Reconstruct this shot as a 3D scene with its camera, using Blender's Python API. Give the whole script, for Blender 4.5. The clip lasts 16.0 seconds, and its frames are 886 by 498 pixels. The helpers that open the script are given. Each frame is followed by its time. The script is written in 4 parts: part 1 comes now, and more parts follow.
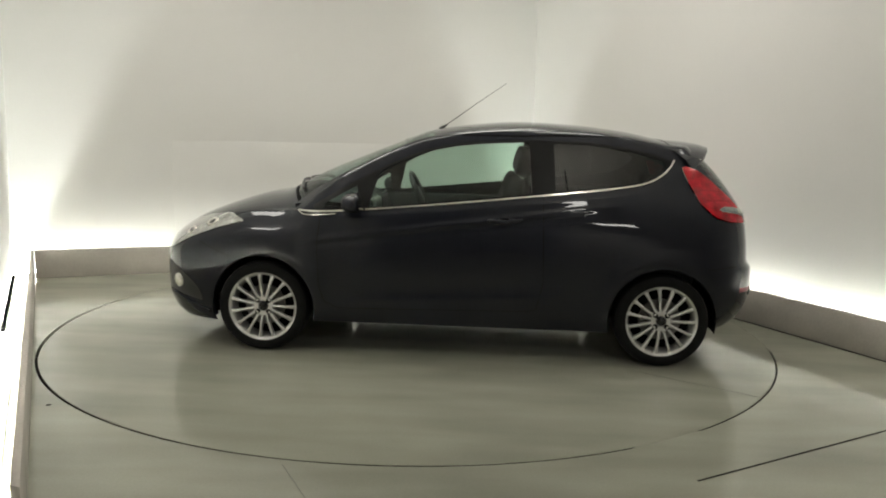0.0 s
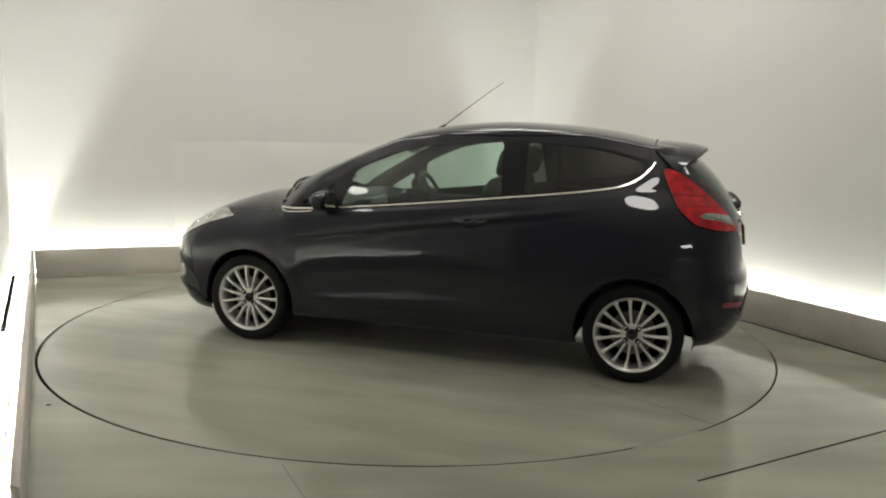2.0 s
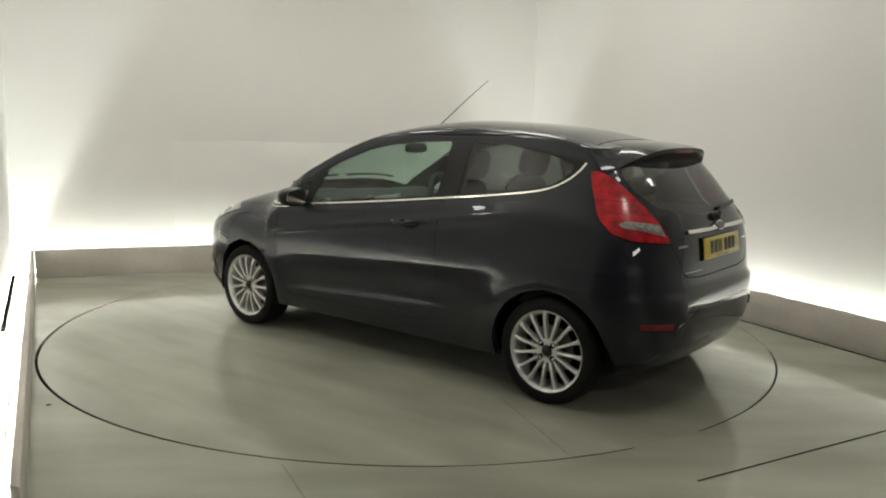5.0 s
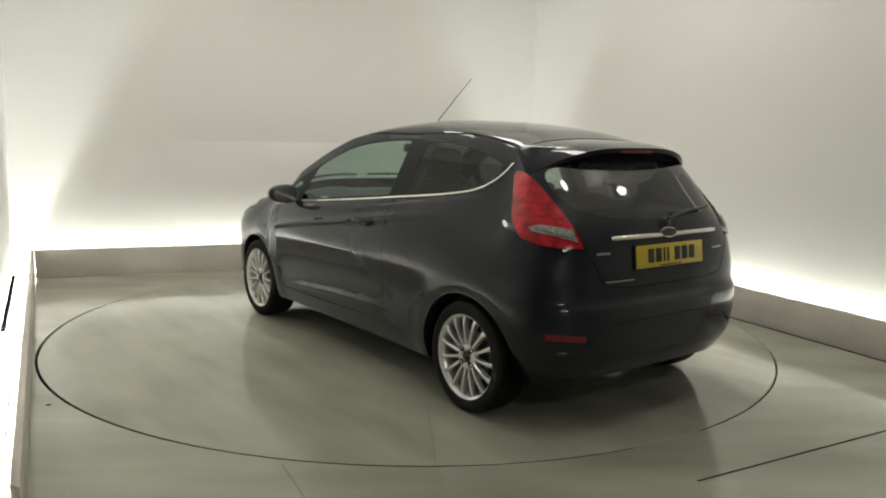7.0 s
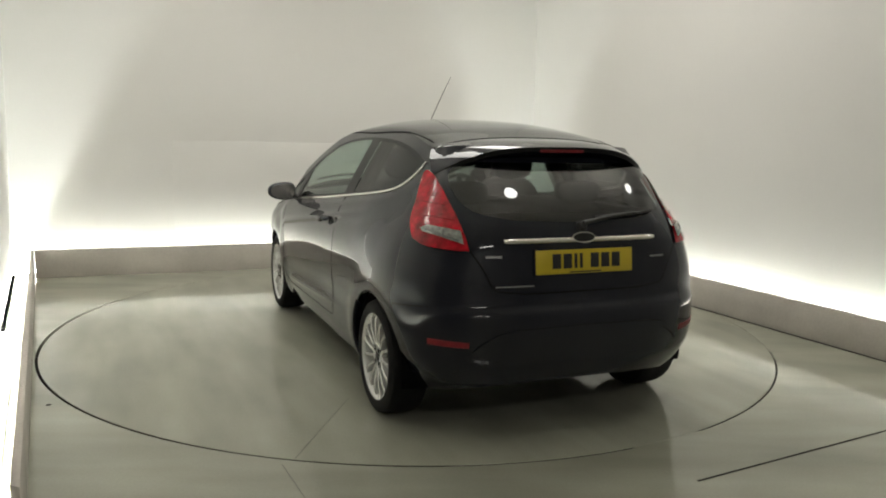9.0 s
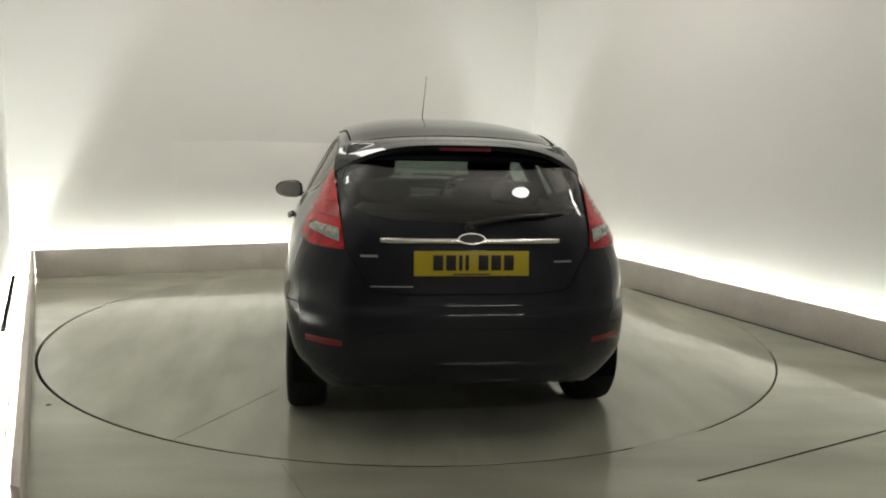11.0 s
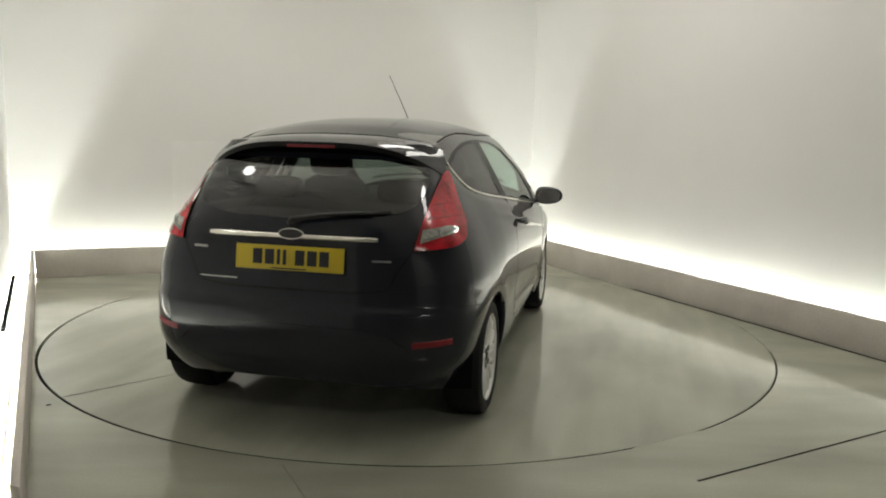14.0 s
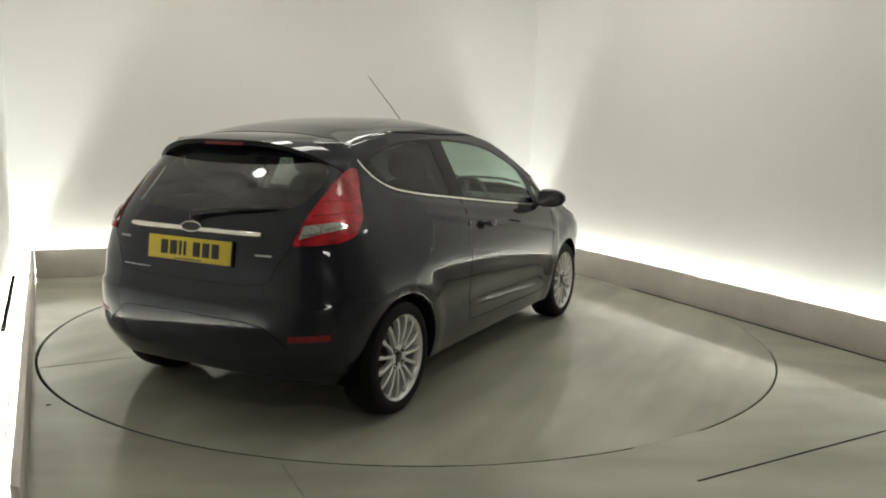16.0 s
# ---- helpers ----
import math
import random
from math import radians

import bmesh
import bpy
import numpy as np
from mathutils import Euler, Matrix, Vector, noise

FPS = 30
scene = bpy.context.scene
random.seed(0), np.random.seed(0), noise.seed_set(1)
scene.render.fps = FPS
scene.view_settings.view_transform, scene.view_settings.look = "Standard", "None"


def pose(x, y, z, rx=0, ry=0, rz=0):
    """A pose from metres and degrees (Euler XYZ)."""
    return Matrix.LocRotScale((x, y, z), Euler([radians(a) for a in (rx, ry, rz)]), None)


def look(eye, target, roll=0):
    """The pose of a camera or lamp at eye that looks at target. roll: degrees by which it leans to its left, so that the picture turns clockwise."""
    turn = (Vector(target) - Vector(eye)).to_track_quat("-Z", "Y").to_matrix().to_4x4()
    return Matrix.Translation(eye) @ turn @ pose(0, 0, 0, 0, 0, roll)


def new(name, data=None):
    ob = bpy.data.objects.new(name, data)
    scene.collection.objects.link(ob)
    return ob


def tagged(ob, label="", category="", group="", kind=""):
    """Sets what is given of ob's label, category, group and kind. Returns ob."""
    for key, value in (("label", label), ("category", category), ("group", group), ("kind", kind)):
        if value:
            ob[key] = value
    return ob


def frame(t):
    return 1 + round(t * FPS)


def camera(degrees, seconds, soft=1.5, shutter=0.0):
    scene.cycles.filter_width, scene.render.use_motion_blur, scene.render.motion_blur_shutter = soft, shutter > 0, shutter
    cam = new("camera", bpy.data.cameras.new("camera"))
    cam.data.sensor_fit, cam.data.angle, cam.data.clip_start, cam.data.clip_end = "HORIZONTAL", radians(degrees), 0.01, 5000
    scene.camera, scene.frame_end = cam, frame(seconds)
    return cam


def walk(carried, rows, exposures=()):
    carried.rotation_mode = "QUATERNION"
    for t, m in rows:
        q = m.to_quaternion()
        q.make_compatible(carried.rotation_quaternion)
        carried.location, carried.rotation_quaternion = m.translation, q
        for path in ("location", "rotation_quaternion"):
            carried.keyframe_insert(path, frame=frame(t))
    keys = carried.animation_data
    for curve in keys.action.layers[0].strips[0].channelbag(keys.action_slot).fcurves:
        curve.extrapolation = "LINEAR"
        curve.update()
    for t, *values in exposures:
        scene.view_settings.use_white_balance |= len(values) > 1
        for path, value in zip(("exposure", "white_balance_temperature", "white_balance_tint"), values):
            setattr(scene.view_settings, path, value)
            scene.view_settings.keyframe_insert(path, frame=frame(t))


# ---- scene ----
from mathutils.bvhtree import BVHTree

# camera on a fixed stand
cam = camera(58.42, 16.0, soft=2.0)
EYE = (0.0, -5.663, 1.424)
VIEW = look(EYE, (EYE[0] + 0.03541, EYE[1] + 0.98806, EYE[2] - 0.14993), 1.35)
walk(cam, [(0.0, VIEW), (16.0, VIEW)], exposures=[(0.0, 0.0), (16.0, 0.0)])

# ---------------------------------------------------------------- light
TUBE_GLOW = 97.0
# shared by the four added fill panels overhead
FILL_PANEL_WATTS = 73.0
PENDANT_WATTS = 2.4
CEIL_FILL_WATTS = 8.0
world = bpy.data.worlds.new("world")
scene.world = world
world.use_nodes = True
world.node_tree.nodes["Background"].inputs[0].default_value = (0.5, 0.52, 0.5, 1)
world.node_tree.nodes["Background"].inputs[1].default_value = 0.02


# ---------------------------------------------------------------- materials
def material(name, colour, rough=0.5, metal=0.0, coat=0.0, vary=0.08, scale=6.0, fine=120.0, bump=0.0, emit=0.0, coat_rough=0.012, spec=0.5):
    m = bpy.data.materials.new(name)
    m.use_nodes = True
    nt = m.node_tree
    b = nt.nodes["Principled BSDF"]
    b.inputs["Roughness"].default_value = rough
    b.inputs["Metallic"].default_value = metal
    b.inputs["Coat Weight"].default_value = coat
    b.inputs["Coat Roughness"].default_value = coat_rough
    b.inputs["Specular IOR Level"].default_value = spec
    b.inputs["Coat IOR"].default_value = 1.45
    tc = nt.nodes.new("ShaderNodeTexCoord")
    big = nt.nodes.new("ShaderNodeTexNoise")
    big.inputs["Scale"].default_value = scale
    big.inputs["Detail"].default_value = 4
    small = nt.nodes.new("ShaderNodeTexNoise")
    small.inputs["Scale"].default_value = fine
    small.inputs["Detail"].default_value = 3
    nt.links.new(tc.outputs["Object"], big.inputs["Vector"])
    nt.links.new(tc.outputs["Object"], small.inputs["Vector"])
    add = nt.nodes.new("ShaderNodeMath")
    add.operation = "MULTIPLY_ADD"
    nt.links.new(small.outputs["Fac"], add.inputs[0])
    add.inputs[1].default_value = 0.4
    nt.links.new(big.outputs["Fac"], add.inputs[2])
    ramp = nt.nodes.new("ShaderNodeMapRange")
    ramp.inputs["From Min"].default_value = 0.4
    ramp.inputs["From Max"].default_value = 1.0
    ramp.inputs["To Min"].default_value = 1 - vary
    ramp.inputs["To Max"].default_value = 1 + vary
    nt.links.new(add.outputs[0], ramp.inputs["Value"])
    mul = nt.nodes.new("ShaderNodeVectorMath")
    mul.operation = "SCALE"
    mul.inputs[0].default_value = colour
    nt.links.new(ramp.outputs[0], mul.inputs["Scale"])
    nt.links.new(mul.outputs[0], b.inputs["Base Color"])
    if bump:
        bp = nt.nodes.new("ShaderNodeBump")
        bp.inputs["Strength"].default_value = bump
        bp.inputs["Distance"].default_value = 0.002
        nt.links.new(add.outputs[0], bp.inputs["Height"])
        nt.links.new(bp.outputs[0], b.inputs["Normal"])
    if emit:
        b.inputs["Emission Color"].default_value = (*colour, 1)
        b.inputs["Emission Strength"].default_value = emit
    return m


def glass(name, tint, gloss=0.02, base=0.06):
    m = bpy.data.materials.new(name)
    m.use_nodes = True
    nt = m.node_tree
    nt.nodes.remove(nt.nodes["Principled BSDF"])
    out = nt.nodes["Material Output"]
    tr = nt.nodes.new("ShaderNodeBsdfTransparent")
    tr.inputs[0].default_value = (*tint, 1)
    gl = nt.nodes.new("ShaderNodeBsdfGlossy")
    gl.inputs["Roughness"].default_value = gloss
    lw = nt.nodes.new("ShaderNodeLayerWeight")
    lw.inputs[0].default_value = 0.5
    pw = nt.nodes.new("ShaderNodeMath")
    pw.operation = "POWER"
    pw.inputs[1].default_value = 5.0
    nt.links.new(lw.outputs["Facing"], pw.inputs[0])
    fr = nt.nodes.new("ShaderNodeMath")
    fr.operation = "MULTIPLY_ADD"
    fr.inputs[1].default_value = 0.9
    fr.inputs[2].default_value = base
    nt.links.new(pw.outputs[0], fr.inputs[0])
    mix = nt.nodes.new("ShaderNodeMixShader")
    nt.links.new(fr.outputs[0], mix.inputs[0])
    nt.links.new(tr.outputs[0], mix.inputs[1])
    nt.links.new(gl.outputs[0], mix.inputs[2])
    nt.links.new(mix.outputs[0], out.inputs[0])
    return m


def floor_material():
    m = bpy.data.materials.new("grey_floor_coating")
    m.use_nodes = True
    nt = m.node_tree
    b = nt.nodes["Principled BSDF"]
    tc = nt.nodes.new("ShaderNodeTexCoord")

    def noise_tex(scale, stretch=(1, 1, 1), turn=0.0, detail=5):
        mp = nt.nodes.new("ShaderNodeMapping")
        mp.inputs["Scale"].default_value = stretch
        mp.inputs["Rotation"].default_value = (0, 0, turn)
        nt.links.new(tc.outputs["Object"], mp.inputs["Vector"])
        n = nt.nodes.new("ShaderNodeTexNoise")
        n.inputs["Scale"].default_value = scale
        n.inputs["Detail"].default_value = detail
        nt.links.new(mp.outputs[0], n.inputs["Vector"])
        return n.outputs["Fac"]

    def remap(v, a, b_, c, d):
        r = nt.nodes.new("ShaderNodeMapRange")
        for k, q in zip(("From Min", "From Max", "To Min", "To Max"), (a, b_, c, d)):
            r.inputs[k].default_value = q
        nt.links.new(v, r.inputs["Value"])
        return r.outputs[0]

    def times(a, b_):
        n = nt.nodes.new("ShaderNodeMath")
        n.operation = "MULTIPLY"
        nt.links.new(a, n.inputs[0])
        nt.links.new(b_, n.inputs[1])
        return n.outputs[0]

    stain = noise_tex(0.9)
    scuff = noise_tex(1.6, (0.5, 2.0, 1), radians(-18), 2)
    grain = noise_tex(90.0)
    streak = noise_tex(5.0, (0.35, 2.4, 1), radians(24), 3)
    v = times(times(remap(stain, 0.3, 0.7, 0.88, 1.10), remap(scuff, 0.35, 0.75, 0.90, 1.16)), times(remap(grain, 0.3, 0.7, 0.96, 1.04), remap(streak, 0.35, 0.7, 0.985, 1.022)))
    mul = nt.nodes.new("ShaderNodeVectorMath")
    mul.operation = "SCALE"
    mul.inputs[0].default_value = FLOOR_RGB
    nt.links.new(v, mul.inputs["Scale"])
    nt.links.new(mul.outputs[0], b.inputs["Base Color"])
    nt.links.new(times(remap(scuff, 0.3, 0.75, 0.85, 1.2), remap(stain, 0.3, 0.7, 0.085, 0.15)), b.inputs["Roughness"])
    bp = nt.nodes.new("ShaderNodeBump")
    bp.inputs["Strength"].default_value = 0.035
    bp.inputs["Distance"].default_value = 0.003
    nt.links.new(noise_tex(14.0), bp.inputs["Height"])
    nt.links.new(bp.outputs[0], b.inputs["Normal"])
    return m


FLOOR_RGB = (0.340, 0.340, 0.276)
PAINT = material("dark_blue_black_paint", (0.0105, 0.0119, 0.0185), 0.45, 0.0, 1.0, 0.12, 3.0, 900.0, spec=0.04)
BLACK = material("black_plastic", (0.012, 0.012, 0.012), 0.45, 0, 0, 0.2, 8, 300, 0.1)
GLOSS_BLACK = material("gloss_black", (0.008, 0.008, 0.009), 0.12, 0, 0.3)
FRAME_BLACK = material("satin_black", (0.006, 0.006, 0.006), 0.35, 0, 0, 0.1, 8, 200, spec=0.2)
HEAD = material("headlamp_lens", (0.46, 0.46, 0.44), 0.1, 0.55, 1.0, 0.75, 11, 40)
LENS = material("reversing_lens", (0.40, 0.39, 0.37), 0.12, 0.5, 0.8, 0.6, 45, 120)
GAP = material("shut_gap", (0.003, 0.003, 0.003), 0.8, spec=0.1)
CABLE = material("black_cable", (0.0015, 0.0015, 0.0015), 0.95, spec=0.0)
RUBBER = material("tyre_rubber", (0.008, 0.008, 0.008), 0.7, 0, 0, 0.25, 20, 200, 0.2, spec=0.2)
ALLOY = material("silver_alloy", (0.78, 0.78, 0.77), 0.27, 0.6, 0.4, 0.06)
DISC_STEEL = material("brake_steel", (0.14, 0.135, 0.13), 0.4, 0.9, 0, 0.2)
CHROME = material("chrome", (0.84, 0.82, 0.77), 0.16, 1.0, 0, 0.03)
RED = material("red_lamp_lens", (0.42, 0.003, 0.012), 0.16, 0, 0.15, 0.7, 16, 60, 0.05)
DEEP_RED = material("deep_red_rib", (0.37, 0.003, 0.011), 0.25, 0, 0.1, 0.3, 30, 90)
DULL_RED = material("dull_red_reflector", (0.20, 0.004, 0.010), 0.4, 0, 0, 0.3, 40, 200)
SEAM = material("faint_seam", (0.15, 0.145, 0.12), 0.6)
CLEAR = material("clear_lamp_lens", (0.62, 0.60, 0.56), 0.15, 0.4, 1.0, 0.3, 30, 90)
YELLOW = material("yellow_plate", (0.58, 0.44, 0.02), 0.35, 0, 0.2, 0.05)
INK = material("black_plate_bars", (0.012, 0.012, 0.012), 0.5)
FABRIC = material("dark_seat_fabric", (0.02, 0.02, 0.022), 0.9, 0, 0, 0.3, 15, 400, 0.4)
TRIM = material("dark_grey_trim", (0.03, 0.03, 0.032), 0.6, 0, 0, 0.2, 10, 300, 0.2)
PALE_TRIM = material("pale_headlining", (0.35, 0.34, 0.32), 0.9)
SILVER_TRIM = material("silver_dash_trim", (0.45, 0.45, 0.44), 0.3, 0.7)
SIDE_GLASS = glass("green_side_glass", (0.62, 0.74, 0.68))
DARK_GLASS = glass("dark_rear_glass", (0.24, 0.26, 0.25), base=0.10)
PRIVACY_GLASS = glass("dark_quarter_glass", (0.085, 0.088, 0.083), base=0.06)
WALL = material("white_wall_paint", (0.70, 0.69, 0.665), 0.85, 0, 0, 0.03, 0.8, 60, 0.15)
KERB = material("kerb_board", (0.54, 0.505, 0.455), 0.7, 0, 0, 0.16, 2.5, 60, 0.3)
FLOOR = floor_material()
GROOVE = material("groove_dirt_and_shade", (0.010, 0.008, 0.006), 0.9, spec=0.1)
CEIL = material("beige_ceiling", (0.74, 0.71, 0.655), 0.9)
DARK_WALL = material("grey_unseen_wall", (0.25, 0.25, 0.255), 0.9)
HALL_WALL = material("pale_unseen_wall", (0.72, 0.71, 0.70), 0.9)
TUBE = material("tube_light", (0.95, 1.0, 0.95), 0.5, emit=TUBE_GLOW, vary=0.0)
LAMP_RIM = material("white_lamp_rim", (0.6, 0.6, 0.58), 0.5)


# ---------------------------------------------------------------- mesh helpers
def part(name, bm, mat, parent=None, label="", smooth=True, normals=None):
    me = bpy.data.meshes.new(name)
    if normals is None:
        bmesh.ops.recalc_face_normals(bm, faces=bm.faces)
    for f in bm.faces:
        f.smooth = smooth
    bm.to_mesh(me)
    bm.free()
    me.materials.append(mat)
    ob = new(name, me)
    if normals is not None:
        me.normals_split_custom_set_from_vertices(normals)
    elif smooth:
        me.set_sharp_from_angle(angle=radians(38))
    if parent is not None:
        ob.parent = parent
    if label:
        tagged(ob, label)
    return ob


def thing(name, label, category, kind="", group=""):
    return tagged(new(name), label, category, group, kind)


def box(bm, c, size, bevel=0.0, m=None):
    r = bmesh.ops.create_cube(bm, size=1.0)
    vs = r["verts"]
    for v in vs:
        v.co = Vector((v.co.x * size[0], v.co.y * size[1], v.co.z * size[2]))
    if bevel:
        es = list({e for v in vs for e in v.link_edges})
        rb = bmesh.ops.bevel(bm, geom=es, offset=bevel, segments=2, affect="EDGES", profile=0.5)
        vs = list({v for v in rb["verts"]} | {v for v in vs if v.is_valid})
    m = m or Matrix()
    for v in vs:
        v.co = m @ v.co + Vector(c)
    return vs


def lathe(bm, prof, n=48, axis="y", c=(0, 0, 0), closed=False):
    """Turn a profile of (radius, height along the axis)."""
    rings = []
    for r, h in prof:
        ring = []
        for k in range(n):
            a = 2 * math.pi * k / n
            p = (r * math.cos(a), h, r * math.sin(a)) if axis == "y" else (r * math.cos(a), r * math.sin(a), h)
            ring.append(bm.verts.new(Vector(p) + Vector(c)))
        rings.append(ring)
    pairs = list(zip(rings, rings[1:])) + ([(rings[-1], rings[0])] if closed else [])
    for a, b in pairs:
        for k in range(n):
            bm.faces.new((a[k], a[(k + 1) % n], b[(k + 1) % n], b[k]))
    return rings


def tube(bm, pts, r, n=8, caps=True, flat=1.0, ups=None):
    """A swept round or oval bar along points; r may be a list."""
    pts = [Vector(p) for p in pts]
    rings = []
    for i, p in enumerate(pts):
        d = (pts[min(i + 1, len(pts) - 1)] - pts[max(i - 1, 0)]).normalized()
        up = Vector(ups[i]) if ups else (Vector((0, 0, 1)) if abs(d.z) < 0.9 else Vector((1, 0, 0)))
        s = d.cross(up).normalized()
        u = s.cross(d).normalized()
        rr = r[i] if isinstance(r, (list, tuple)) else r
        rings.append([bm.verts.new(p + s * rr * math.cos(2 * math.pi * k / n) + u * rr * flat * math.sin(2 * math.pi * k / n)) for k in range(n)])
    for a, b in zip(rings, rings[1:]):
        for k in range(n):
            bm.faces.new((a[k], a[(k + 1) % n], b[(k + 1) % n], b[k]))
    if caps:
        bm.faces.new(rings[0])
        bm.faces.new(rings[-1][::-1])


def spline(table):
    """A smooth curve through (x, value) pairs in rising x."""
    xs = [a for a, _ in table]
    ys = [b for _, b in table]
    d = [(ys[i + 1] - ys[i]) / (xs[i + 1] - xs[i]) for i in range(len(xs) - 1)]
    m = [d[0]] + [0 if d[i - 1] * d[i] <= 0 else 2 * d[i - 1] * d[i] / (d[i - 1] + d[i]) for i in range(1, len(d))] + [d[-1]]

    def at(x):
        if x <= xs[0]:
            return ys[0]
        if x >= xs[-1]:
            return ys[-1]
        i = max(k for k in range(len(xs) - 1) if xs[k] <= x)
        h = xs[i + 1] - xs[i]
        t = (x - xs[i]) / h
        return (ys[i] * (2 * t**3 - 3 * t * t + 1) + m[i] * h * (t**3 - 2 * t * t + t)
                + ys[i + 1] * (3 * t * t - 2 * t**3) + m[i + 1] * h * (t**3 - t * t))
    return at


# ---------------------------------------------------------------- the studio
BACK_A, SIDE_A = radians(19.8), radians(-65.3)
CORNER_B = Vector((1.227, 3.171))      # inner foot of the kerbs, back right
CORNER_L = Vector((-3.424, 1.498))     # inner foot of the kerbs, back left
DB = Vector((math.cos(BACK_A), math.sin(BACK_A)))
DS = Vector((math.cos(SIDE_A), math.sin(SIDE_A)))
KERB_H, KERB_T, SLOT = 0.256, 0.03, 0.17
CEIL_H = 3.6
SIDE_LEN = 5.2


def cross2(p, a, q, b):
    den = a.x * b.y - a.y * b.x
    k = ((q.x - p.x) * b.y - (q.y - p.y) * b.x) / den
    return p + a * k


def prism(bm, foot, z0, z1):
    """An upright block over a plan."""
    lo = [bm.verts.new((p[0], p[1], z0)) for p in foot]
    hi = [bm.verts.new((p[0], p[1], z1)) for p in foot]
    bm.faces.new(lo[::-1])
    bm.faces.new(hi)
    n = len(foot)
    for k in range(n):
        bm.faces.new((lo[k], lo[(k + 1) % n], hi[(k + 1) % n], hi[k]))


NB = Vector((-DB.y, DB.x))
NR = Vector((-DS.y, DS.x))
NL = -NR


def offset_corner(d):
    """Back left and back right corners of the outline set d outside the kerb's inner foot."""
    return (cross2(CORNER_L + NB * d, DB, CORNER_L + NL * d, DS), cross2(CORNER_L + NB * d, DB, CORNER_B + NR * d, DS))


def slab_wall(name, p, q, z0, z1, mat, label, category, bevel=0.0):
    bm = bmesh.new()
    prism(bm, [p[0], p[1], q[1], q[0]], z0, z1)
    if bevel:
        bmesh.ops.bevel(bm, geom=list(bm.edges), offset=bevel, segments=2, affect="EDGES", profile=0.5)
    return tagged(part(name, bm, mat, smooth=bevel > 0), label, category, kind="structure")


RING_R = 2.457


def groove_width(a):
    """The gap round the turntable: widest on one side, nearly closed on the listed stretches."""
    d = math.degrees(a) % 360
    w = 0.0105 + 0.006 * math.exp(-(((d - 205 + 180) % 360 - 180) / 38) ** 2)
    for lo, hi in NARROWED:
        if lo < d < hi:
            w = 0.0008
    return w


NARROWED = ((0.0, 20.0), (80.0, 150.0), (294.5, 304.5), (346.0, 360.0))


